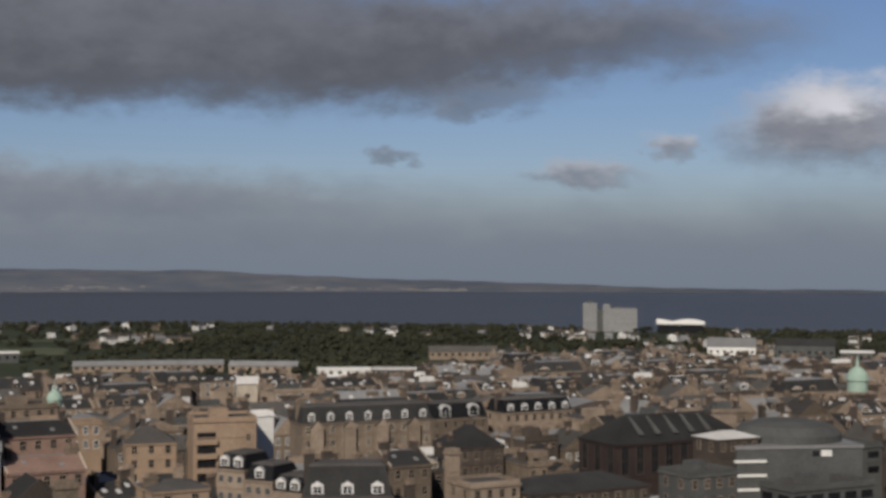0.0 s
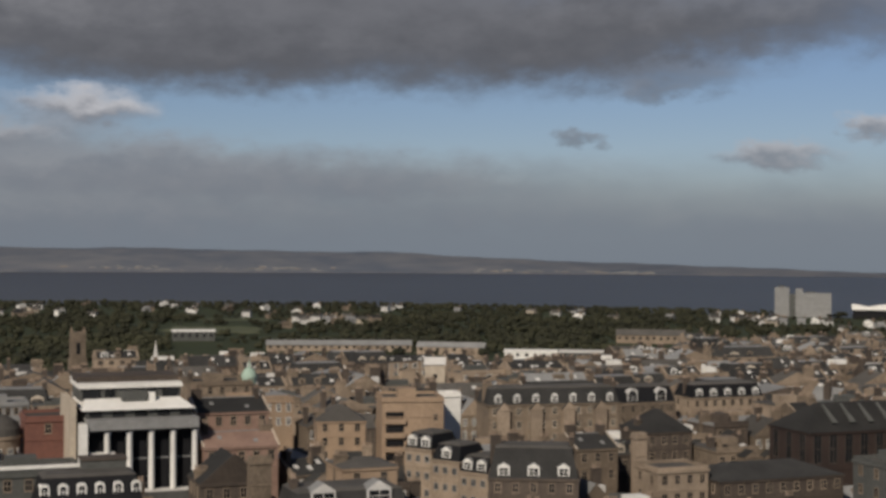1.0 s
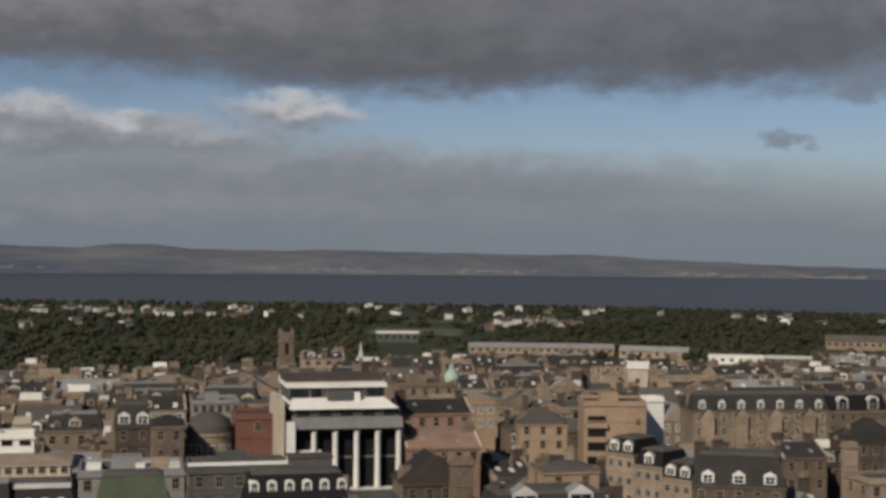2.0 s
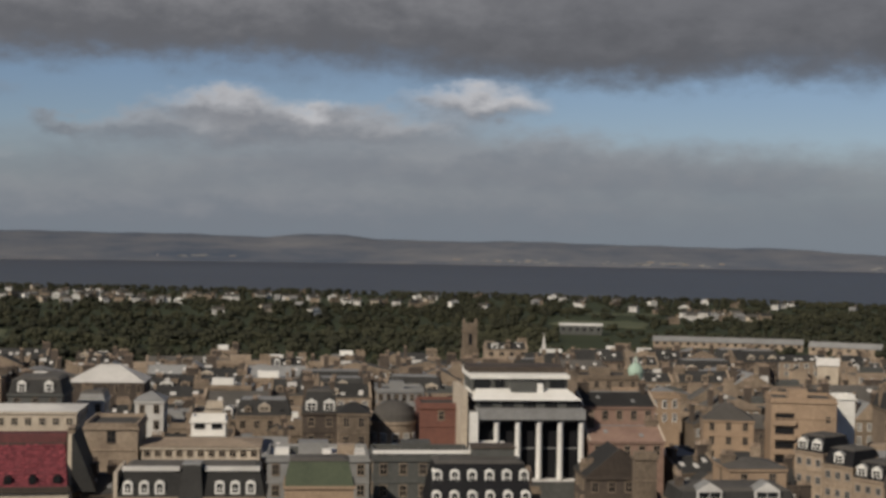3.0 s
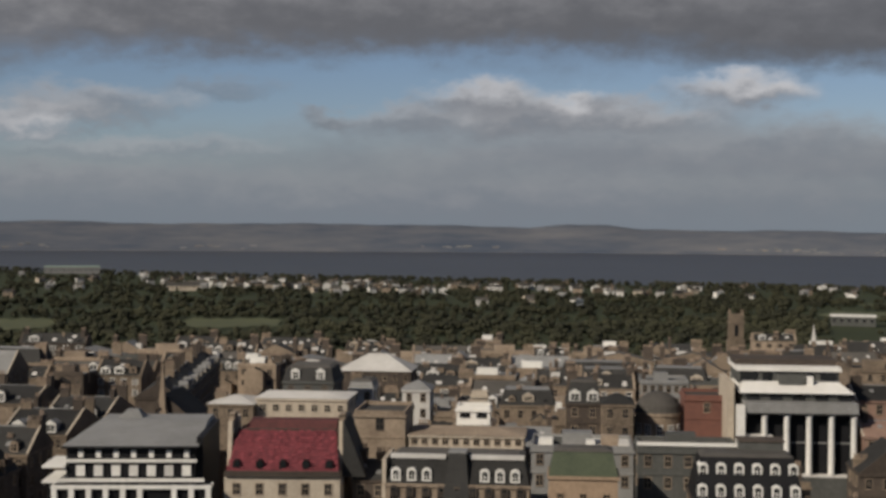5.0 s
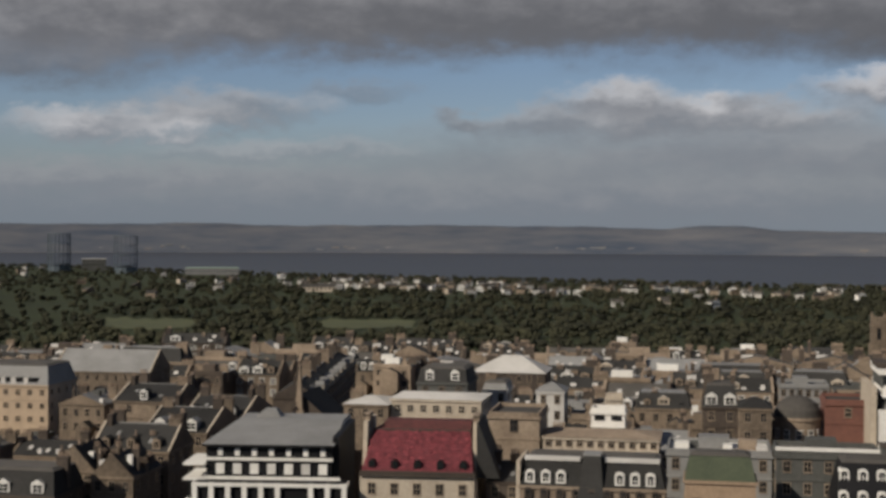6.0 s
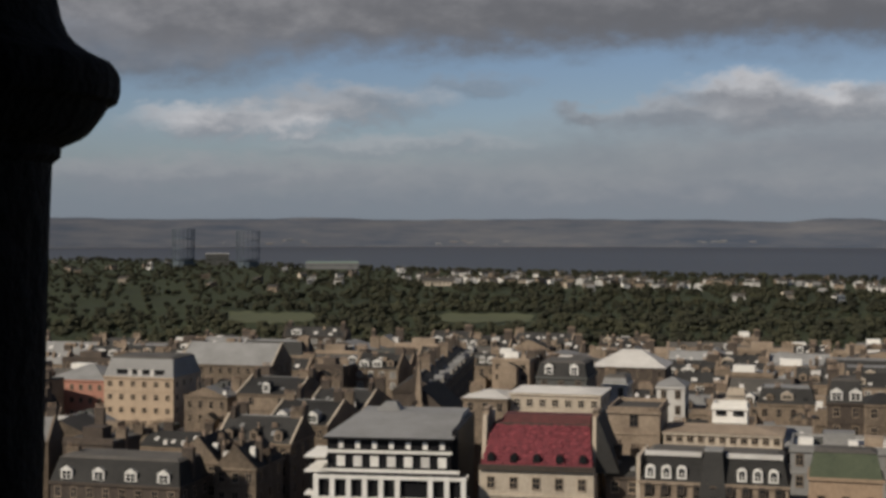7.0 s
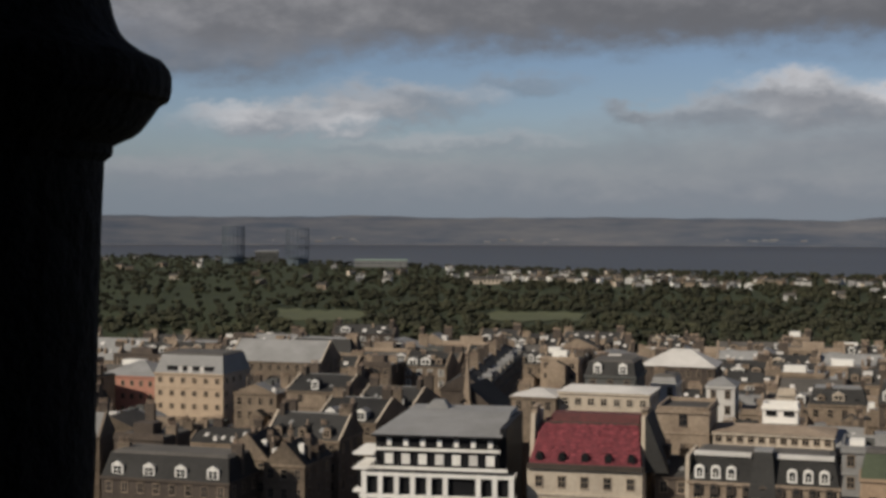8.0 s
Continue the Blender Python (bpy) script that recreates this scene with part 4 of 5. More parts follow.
for k in range(5):
    z = 19.2 - 3.4 * k
    # no recess is cut; a flat black panel stands for its shade
    part("balcony_recess", Shape().box(-6.6, -2.2, -0.12, 0.1, z + 1.0, z + 2.6, BLACK), bpy.data.objects["tan_brick_offices"], "flat black panel for the shade in a balcony recess")
    part("balcony", Shape().box(-6.9, -1.9, -1.0, 0.0, z - 0.2, z + 1.0, TAN), bpy.data.objects["tan_brick_offices"], "tan brick balcony front")
    glazed("window", SMALL_WINDOW, bpy.data.objects["tan_brick_offices"], pose(5.6, -0.03, z + 0.6))
block("tan_brick_wing", "low tan brick wing with a hipped roof", 96.6, 108.6, 342, 12, 16.4, TAN, "hip", FELT, 3.6, rows=3, cols=3, floor=3.4, stacks=1, side=False, turn=-12, seen=6)
block("white_lift_tower", "narrow white-painted lift tower", 131.0, 135.4, 345, 5, 21.6, WHITE, "flat", PALE, rows=0, stacks=0, seen=6)
for k in range(3):
    x, y = 107.0 + 4.0 * k, 298.0 - 6.4 * k
    block("black_mansard_terrace", "buff stepped terrace under a black slate mansard with white dormers", x - 3.7, x + 3.7, y, 10, 15.4 - 1.9 * k, BUFF, "mansard", BLACK, 3.2,
          rows=3, cols=3, win=window_mesh(1.1, 1.3, LEAD), dormers=2 - k % 2, dormer=FLAT_DORMER, stacks=0, turn=-58, side=False, group="stepped terrace")
block("slated_corner_house", "grey slated house with pale dormers on its roof edge", 107.5, 125.0, 257, 13, 14.6, SOOT, "mansard", SLATE, 5.6, rows=2, dormers=3, dormer=FLAT_DORMER, turn=-24)
block("plain_stone_house", "plain tan stone house with a shallow roof", 134.0, 143.5, 274, 12, 17.2, SAND, "gable", SLATE, 2.5, rows=2)
block("buff_building", "buff stone building with a grey flat roof", 144.4, 156.0, 258, 10, 14.4, BUFF, "flat", FELT, rows=2, stacks=0)
block("tall_stone_stack", "tall buff stone chimney tower", 145.2, 147.8, 269, 2.2, 20.0, BUFF, "flat", LEAD, rows=0, stacks=0)
block("brown_roofed_building", "building with a broad low brown-grey roof", 157.0, 187.0, 255, 16, 12.2, SOOT, "hip", SLATE, 2.6, rows=1, stacks=0)
# the hall's walls are one even, very dark red-brown
block("soot_stone_hall", "long stone hall in very dark red-brown with tall recessed windows", 192.5, 230.5, 275, 16, 18.2, UMBER, "hip", SLATE, 5.8, rows=1, cols=9, win=HALL_WINDOW, floor=8.0, stacks=0, seen=11)
for k in range(5):
    part("skylight", Shape().frustum((-12 + 5 * k, -10.6 + 5 * k, 1.0, 1.6, 22.3), (-11.6 + 5 * k, -11.0 + 5 * k, 6.0, 6.4, 26.0), CONC), bpy.data.objects["soot_stone_hall"], "pale ridge of a skylight")
block("long_tenement", "long tan tenement with pale dormers along a slate roof", 151.0, 189.0, 362, 12, 16.4, SAND, "mansard", SLATE, 4.2, rows=3, cols=11, win=window_mesh(1.2, 1.8, CREAM), dormers=7, dormer=DORMER, stacks=2, side=False, turn=-6, seen=9)
for k in range(4):
    part("bay", Shape().box(-15 + 9.4 * k - 1.7, -15 + 9.4 * k + 1.7, -1.3, 0, 0, 18.0, BUFF).gable(-17 + 9.4 * k, -13 + 9.4 * k, -1.5, 3, 18.0, 20.2, SLATE, BUFF, "y"), bpy.data.objects["long_tenement"], "gabled stone bay")
block("long_slated_range", "long dark slated range with a pale ridge", 192.0, 219.0, 430, 12, 11.0, SAND, "gable", SLATE, 4.2, rows=2, stacks=2, seen=5)
block("arched_dormer_house", "black mansard house with two large pale arched dormers", 207.0, 227.0, 395, 12, 11.8, SAND, "mansard", BLACK, 4.6, rows=2, dormers=2, dormer=dormer_mesh(3.4, 2.6, 3.0, BLACK, PALE, True), stacks=1, seen=5)
block("dormered_terrace", "terrace with white square dormers on a dark roof", 236.0, 262.0, 400, 12, 12.0, BUFF, "mansard", BLACK, 4.0, rows=2, dormers=5, dormer=FLAT_DORMER, stacks=1, seen=5)
block("dark_hipped_house", "house under a dark hipped slate roof", 162.5, 174.5, 296, 13, 16.8, SOOT, "hip", SLATE, 4.8, rows=2)
block("white_roofed_link", "low link building with a white roof", 208.0, 220.0, 258, 9, 20.4, SOOT, "hip", PALE, 1.4, rows=1, stacks=0)
block("low_grey_front", "low grey concrete front building", 182.0, 194.6, 235, 10, 17.0, CONC, "flat", FELT, rows=2, stacks=0)
block("stepped_concrete_block", "stepped grey concrete block with long dark openings", 247.0, 264.0, 264, 14, 15.4, CONC, "flat", FELT, rows=2, cols=3, win=window_mesh(3.4, 1.3, BLACK), stacks=0)
block("concrete_terrace", "wide grey concrete terrace building", 203.0, 226.0, 228, 10, 13.6, CONC, "flat", FELT, rows=1, cols=5, win=window_mesh(3.0, 1.4, BLACK), stacks=0)


def drum_building():
    LOTS.append((210, 252, 240, 284))
    SIGHT.append((207, 237, 249, 8.0))
    b = thing("concrete_drum_building", "grey concrete auditorium block with a shallow domed roof", "building", 231, 264, -2, -20)
    part("outer_wall", Shape().frustum((-15, 15, -13, 13, 0), (-15, 15, -13, 13, 20.6), CONC).box(-15.3, 15.3, -13.3, 13.3, 20.0, 20.7, LEAD), b)
    part("roof", Shape().lathe([(12.6, 20.6), (12.6, 22.4), (10.5, 24.2), (7, 25.1), (2, 25.5)], 2, 0, 32, CONC), b, "shallow grey domed roof")
    for i in range(3):
        part("ledge", Shape().box(-15.6, -8, -13.5, -13, 17 - i * 3.2, 17.6 - i * 3.2, WHITE), b)
    part("vent", Shape().box(5, 7.5, -13.4, -12.95, 18.2, 19.6, WHITE), b)
    part("window", Shape().box(3, 4.6, -13.06, -12.9, 18.2, 19.4, GLASS), b)


drum_building()


def round_towers():
    LOTS.append((13.4, 24, 296, 310))
    SIGHT.append((14, 23.6, 303, 18.0))
    b = thing("domed_corner_building", "buff stone corner building under a dark slate dome", "building", 18.8, 303, -1.5)
    part("outer_wall", Shape().lathe([(4.7, 0), (4.7, 22), (5.0, 22.2), (5.0, 22.8)], 0, 0, 24, BUFF), b)
    part("dome", Shape().lathe([(4.9, 22.8), (4.6, 24.2), (3.6, 25.6), (2.0, 26.6), (0.3, 27.0), (0.15, 28.2)], 0, 0, 24, FELT), b, "dark slate dome")
    for k in range(5):
        glazed("window", WINDOW, b, pose(4.72 * math.sin(radians(-60 + 30 * k)), -4.72 * math.cos(radians(-60 + 30 * k)), 18.4, 0, 0, -60 + 30 * k))
    for nm, x, y, zb, k, lb in (("copper_domed_tower", 92.4, 398, 20.4, 1.0, "small stone tower with a green copper dome"), ("copper_domed_church", 411.0, 424, 10.0, 2.0, "stone church under a large green copper dome")):
        LOTS.append((x - 5 * k, x + 5 * k, y - 5, y + 8))
        SIGHT.append((x - 2.5 * k, x + 2.5 * k, y, zb - 2))
        g = ground_z(x, y) - 1
        t = thing(nm, lb, "tower", x, y, g)
        part("outer_wall", Shape().box(-2.4 * k, 2.4 * k, -2.4 * k, 2.4 * k, 0, zb - g, BUFF), t)
        part("drum", Shape().lathe([(2.0 * k, zb - g), (2.0 * k, zb - g + 2.2 * k)], 0, 0, 16, COPPER), t)
        part("dome", Shape().lathe([(2.3 * k, zb - g + 2.2 * k), (2.0 * k, zb - g + 3.4 * k), (1.3 * k, zb - g + 4.4 * k), (0.4 * k, zb - g + 4.9 * k), (0.3 * k, zb - g + 5.6 * k), (0.05, zb - g + 7.0 * k)], 0, 0, 16, COPPER), t, "green copper dome")


round_towers()


def church_and_spire():
    LOTS.append((74, 86, 690, 716))
    SIGHT.append((75, 84.5, 700, 1.0))
    SIGHT.append((106, 110, 650, 6.0))
    x, y = 79.8, 700
    g = ground_z(x, y)
    t = thing("church_tower", "tall square sandstone church tower with a flat top", "church", x, y, g)
    part("outer_wall", Shape().box(-4, 4, -4, 4, 0, 12, SAND).box(-3.4, 3.4, -3.4, 3.4, 12, 24.4, SAND).box(-3.7, 3.7, -3.7, 3.7, 20.2, 20.8, SAND), t)
    for sx in (-1, 1):
        for sy in (-1, 1):
            part("pinnacle", Shape().frustum((sx * 2.9 - 0.5, sx * 2.9 + 0.5, sy * 2.9 - 0.5, sy * 2.9 + 0.5, 24.4), (sx * 2.9 - 0.15, sx * 2.9 + 0.15, sy * 2.9 - 0.15, sy * 2.9 + 0.15, 26.6), SAND), t)
    # black slab on the solid wall, for the unlit inside of the belfry
    part("belfry_opening", Shape().box(-0.9, 0.9, -3.5, -3.3, 14, 19.4, BLACK), t)
    x, y = 108.2, 650
    g = ground_z(x, y)
    t = thing("church_spire", "church roof with a thin pale spire", "church", x, y, g)
    part("hall", Shape().box(-9, 9, -5, 5, 0, 9, SAND).gable(-9, 9, -5, 5, 9, 13.5, SLATE, SAND), t)
    part("spire", Shape().frustum((-1.1, 1.1, -1.1, 1.1, 9), (-0.9, 0.9, -0.9, 0.9, 15), SAND).frustum((-0.9, 0.9, -0.9, 0.9, 15), (-0.05, 0.05, -0.05, 0.05, 22.5), PALE), t)


church_and_spire()


def canyon_spire():
    t = thing("dark_spired_church", "dark stone church with a slim pale spire behind the cross street", "church", -98.5, 345, -1)
    LOTS.append((-106, -90, 338, 366))
    SIGHT.append((-102, -95, 345, 12.0))
    part("hall", Shape().box(-7, 7, 0, 18, 0, 13, SOOT).gable(-7, 7, 0, 18, 13, 19, SLATE, SOOT, "y"), t)
    part("spire", Shape().box(-1.3, 1.3, -2, 0.6, 0, 15, BUFF).frustum((-0.9, 0.9, -1.6, 0.2, 15), (-0.06, 0.06, -0.76, -0.64, 27), BUFF), t)


canyon_spire()


# ---- far landmarks ----
VIEWS = []         # far things that trees leave in sight: degrees left of +y, half width, distance


def tower_blocks():
    x, y = 1985 * math.sin(radians(34.7)), 1985 * math.cos(radians(34.7))
    t = thing("tower_block", "pale concrete tower blocks with a lower slab, near the shore", "building", x, y, ground_z(x, y) + 8, -34)
    t.scale = (0.8, 0.8, 0.8)
    VIEWS.append((-34.7, 1.2, 1985))
    part("tall_tower", Shape().box(-46, -22, 0, 18, -16, 39, LEAD).box(-40, -30, 4, 14, 39, 42, CONC), t)
    part("link", Shape().box(-22, -10, 4, 16, -16, 28, CONC), t)
    part("second_tower", Shape().box(-12, 0, 0.2, 18, -16, 37, LEAD), t)
    part("slab", Shape().box(0, 46, 0.1, 18, -16, 30, LEAD).box(6, 20, 4, 12, 30, 32, CONC), t)
    for i in range(9):
        part("window_band", Shape().box(1, 45, -0.15, 0.1, 3 + i * 3, 4.3 + i * 3, LEAD), t)
        part("window_band", Shape().box(-45, -23, -0.15, 0.1, 5 + i * 3.6, 6.4 + i * 3.6, LEAD), t)
    x, y = 1950 * math.sin(radians(37.45)), 1950 * math.cos(radians(37.45))
    t = thing("white_hall", "white tent-like hall roof with upturned ends", "building", x, y, ground_z(x, y) + 10, -37)
    t.scale = (0.76, 0.76, 0.76)
    VIEWS.append((-37.3, 1.1, 1950))
    n, s = 12, Shape()
    prof = [(-42 + 84 * i / n, 7 + 4.5 * abs(math.cos(math.pi * i / n * 1.5))) for i in range(n + 1)]
    p = [(px, yy, pz) for yy in (0, 20) for px, pz in prof] + [(px, yy, 2) for yy in (0, 20) for px, pz in prof]
    m = n + 1
    s.poly(p, [(i, i + 1, m + i + 1, m + i) for i in range(n)] + [(2 * m + i, 2 * m + i + 1, i + 1, i) for i in range(n)] + [(m + i, m + i + 1, 3 * m + i + 1, 3 * m + i) for i in range(n)], WHITE)
    part("roof", s, t)
    part("outer_wall", Shape().box(-40, 40, 1, 19, -20, 6.5, BLACK), t)


tower_blocks()


def far_range(name, label, a, r, length, deep, high, wall, roof, roof_mat, turn=None):
    x, y = -r * math.sin(radians(a)), r * math.cos(radians(a))
    LOTS.append((x - length / 2 - 4, x + length / 2 + 4, y - 6, y + deep + 6))
    SIGHT.append((x - length / 2, x + length / 2, y, ground_z(x, y) + high * 0.4))
    VIEWS.append((a, math.degrees(length * 0.55 / r), r))
    t = thing(name, label, "building", x, y, ground_z(x, y) - 2, a if turn is None else turn)
    part("outer_wall", Shape().box(-length / 2, length / 2, 0, deep, 0, high + 2, wall), t)
    s = Shape()
    if roof == "flat":
        s.box(-length / 2 - 0.5, length / 2 + 0.5, -0.5, deep + 0.5, high + 2, high + 3, roof_mat)
    else:
        s.gable(-length / 2 - 0.5, length / 2 + 0.5, -0.6, deep + 0.6, high + 2, high + 2 + deep * 0.35, roof_mat, wall)
    part("roof", s, t)
    n = int(length / 5)
    band = Shape().box(-1.0, 1.0, -0.1, 0.1, 0, min(2.0, high * 0.4), GLASS).mesh("window")
    for i in range(n):
        part("window", band, t, at=pose(-length / 2 + length * (i + 0.5) / n, 0, 2 + high * 0.45))


far_range("school", "long brown stone school with a grey roof", -28.9, 1110, 52, 12, 6, SAND, "gable", FELT)
far_range("white_shed", "long low white-roofed shed", -24.2, 880, 32, 14, 4.5, WHITE, "flat", WHITE)
far_range("white_shed", "long low pale-roofed shed", -26.3, 890, 30, 14, 4.0, CONC, "flat", PALE)
far_range("white_shed", "low white-roofed hall among trees", -10.9, 1100, 32, 14, 7, CONC, "flat", WHITE)
far_range("white_house", "tall white rendered house among roofs", -20.4, 655, 9, 9, 11.5, CREAM, "gable", PALE)
far_range("white_warehouse", "white warehouse with a grey roof", -39.4, 1180, 38, 20, 9, WHITE, "gable", LEAD)
far_range("white_warehouse", "low flat-roofed white warehouse", -44.1, 1120, 24, 16, 8, CONC, "flat", WHITE)
far_range("grey_flats", "long grey block of flats", -42.2, 1150, 44, 14, 12, CONC, "gable", SLATE)
far_range("brown_terrace", "long curved brown stone terrace", -16.6, 960, 96, 9, 4, BUFF, "gable", LEAD)
far_range("brown_terrace", "long brown stone terrace end", -21.0, 930, 44, 9, 4.5, BUFF, "gable", LEAD, -32)
far_range("pale_green_works", "long pale green factory roof by the shore", 19.4, 2640, 96, 30, 12, LEAD, "flat", COPPER)
far_range("grey_works", "pale low works building by the shore", 23.9, 2860, 46, 24, 22, CONC, "flat", PALE)
far_range("pale_terrace", "row of pale houses among trees", 15.2, 1760, 40, 10, 6, CREAM, "gable", FELT)


def gasholder(a, r, rad, high, label):
    x, y = -r * math.sin(radians(a)), r * math.cos(radians(a))
    t = thing("gasholder", label, "gasholder", x, y, ground_z(x, y) - 2, group="gasholders")
    post = Shape().box(-0.4, 0.4, -0.4, 0.4, 0, high, HAZY_STEEL).mesh("post")
    for k in range(16):
        q = 2 * math.pi * k / 16
        part("post", post, t, at=pose(rad * math.cos(q), rad * math.sin(q), 0, 0, 0, math.degrees(q)))
    for k in range(4):
        z = high * (k + 1) / 4 - 0.8
        part("ring", Shape().lathe([(rad - 0.4, z), (rad + 0.4, z), (rad + 0.4, z + 0.9), (rad - 0.4, z + 0.9)], 0, 0, 32, HAZY_STEEL), t)
    part("bell", Shape().lathe([(rad - 1.2, 0), (rad - 1.2, high * 0.18), (rad * 0.5, high * 0.21), (0.5, high * 0.22)], 0, 0, 32, HAZY_STEEL), t)


gasholder(25.2, 2700, 20, 72, "tall blue-green gasholder frame near the shore")
gasholder(22.7, 2680, 21, 70, "blue-green gasholder frame near the shore")


# ---- the rest of the town: rows of tenements built from a few kinds ----
rng = random.Random(7)


def tenement(kind):
    """The pieces of one kind of tenement, its front at y = 0: (name, shape or mesh, pose) each."""
    q = random.Random(kind * 11 + 3)
    w, deep, h = q.choice((9.0, 11.0, 13.0, 15.0, 17.0)), q.choice((10.0, 12.0, 14.0)), q.choice((12.5, 14.0, 15.5))
    wall = q.choice((SAND, SAND, BUFF, SOOT, SAND, BUFF, SOOT, SOOT))
    out_list, at0 = [], Matrix()
    s = Shape().box(-w / 2, w / 2, 0, deep, -9, h - 0.5, wall).box(-w / 2 - 0.2, w / 2 + 0.2, -0.25, deep + 0.2, h - 0.5, h - 0.1, wall)
    out_list.append(("outer_wall", s, at0))
    if q.random() < 0.6:
        x, k = q.uniform(-w / 4, w / 4), h * q.uniform(0.6, 0.92)
        out_list.append(("rear_wing", Shape().box(x - 2.2, x + 2.2, -3.5, 0, -9, k, wall).gable(x - 2.4, x + 2.4, -3.7, 0.2, k, k + 1.6, SLATE, wall, "y"), at0))
    r = Shape()
    style, rise = q.choice(("x", "x", "x", "m", "y", "y", "flat", "flat")), q.uniform(2.4, 4.6)
    cover = q.choice((SLATE, SLATE, SLATE, FELT, FELT, SLATE, LEAD))
    if style in "xy":
        r.gable(-w / 2 - 0.2, w / 2 + 0.2, -0.3, deep + 0.3, h - 0.08, h + rise, cover, wall, style)
        if style == "x":
            for x in (-w / 2 - 0.1, w / 2 - 0.4):
                out_list.append(("gable_coping", Shape().gable(x, x + 0.5, -0.3, deep + 0.3, h, h + rise + 0.4, BUFF if kind % 3 == 0 else wall, wall), at0))
            up = rise / (deep / 2 + 0.3)
            for k in range(1 + kind % 3):
                y0 = deep * (0.1 + 0.08 * ((kind + k) % 3))
                out_list.append(("rooflight", rooflight(w * (0.3 - 0.29 * k), y0, h - 0.08 + (y0 + 0.3) * up, 0.9, 1.2, 1.2 * up), at0))
    elif style == "m":
        r.frustum((-w / 2, w / 2, 0, deep, h - 0.08), (-w / 2 + 0.8, w / 2 - 0.8, 2.2, deep - 2.2, h + rise), cover)
        out_list.append(("roof_flat", Shape().box(-w / 2 + 1.2, w / 2 - 1.2, 2.6, deep - 2.6, h + rise - 0.1, h + rise + 0.15, LEAD), at0))
    else:
        r.box(-w / 2, w / 2, 0.3, deep, h - 0.08, h + 0.3, q.choice((FELT, FELT, CONC, LEAD)))
        out_list.append(("parapet", Shape().box(-w / 2, w / 2, -0.05, 0.3, h - 0.1, h + 0.9, wall), at0))
        out_list.append(("roof_cabin", Shape().box(-w * 0.25, w * 0.15, 3, 7, h, h + 2.6, q.choice((WHITE, wall, CONC))), at0))
        rise = 0.8
    out_list.append(("roof", r, at0))
    cols, floor, win = max(3, round(w / 3.0)), 3.6, q.choice((STONE_WINDOW, STONE_WINDOW, WINDOW))
    for i in range(2):
        for j in range(cols):
            out_list.append(("window", win, pose(-w / 2 + w * (j + 0.5) / cols, -0.03, h - floor * (i + 1) + 0.5)))
    if style in "xm":
        for j in range(q.choice((0, 1, 2, 3))):
            out_list.append(("dormer", q.choice((DORMER, FLAT_DORMER, STONE_DORMER, STONE_DORMER, LOW_DORMER)), pose(-w / 2 + w * (j + 0.7) / 3.3, 0.6, h + q.uniform(0.1, 0.9))))
    for j in range(q.choice((0, 1, 2, 3))):
        x, yy, k = q.uniform(-w / 2 + 1.5, w / 2 - 1.5), q.uniform(2, deep - 3), q.uniform(0.5, 1.4)
        out_list.append(("roof_hatch", Shape().box(x - k, x + k, yy, yy + 1.6, h, h + rise * 0.6 + k, q.choice((LEAD, PALE, CONC, wall, wall, SOOT))), at0))
    for j in range(q.choice((0, 0, 1, 1))):
        x, yy = q.uniform(-w / 2 + 2, w / 2 - 2), deep * q.uniform(0.2, 0.5)
        out_list.append(("chimney", SMALL_CHIMNEYS[(kind + j) % 3], pose(x, yy, h + rise * 0.5)))
    for j in range(q.choice((0, 1, 2))):
        x = q.uniform(-w / 2 + 1, w / 2 - 1)
        out_list.append(("skylight", Shape().box(x - 0.5, x + 0.5, 0.6, 1.5, h + 0.2, h + 1.3, q.choice((WHITE, PALE, BLACK))), at0))
    for j in range(q.choice((1, 1, 2))):
        out_list.append(("chimney", q.choice(CHIMNEYS), pose((-1 if j else 1) * (w / 2 - 1.0), deep * q.uniform(0.35, 0.65), h + rise - 0.8)))
    return out_list, w, deep, h, rise


TENEMENTS = [tenement(k) for k in range(42)]
BUILT, FAR_TOWN = {}, Shape()
NEAR_LIMIT = 380.0


def clear(x0, x1, y0, y1):
    return all(x1 < q[0] or x0 > q[1] or y1 < q[2] or y0 > q[3] for q in LOTS)


def open_height(x0, x1, y):
    """The greatest height at which a roof here leaves the open sight lines free."""
    z = 100.0
    for a, b, yl, low in SIGHT:
        if yl > y + 6 and x1 / y > a / yl and x0 / y < b / yl:
            z = min(z, EYE + (low - EYE) * (y + 6) / yl)
    return z


WHOLE = {}


def with_pane(me):
    """A window or dormer in one mesh with its glass, for the many small tenements."""
    if me.name in PANES and me.name not in WHOLE:
        WHOLE[me.name] = SOURCE[me.name].mesh("window")
    return WHOLE.get(me.name, me)


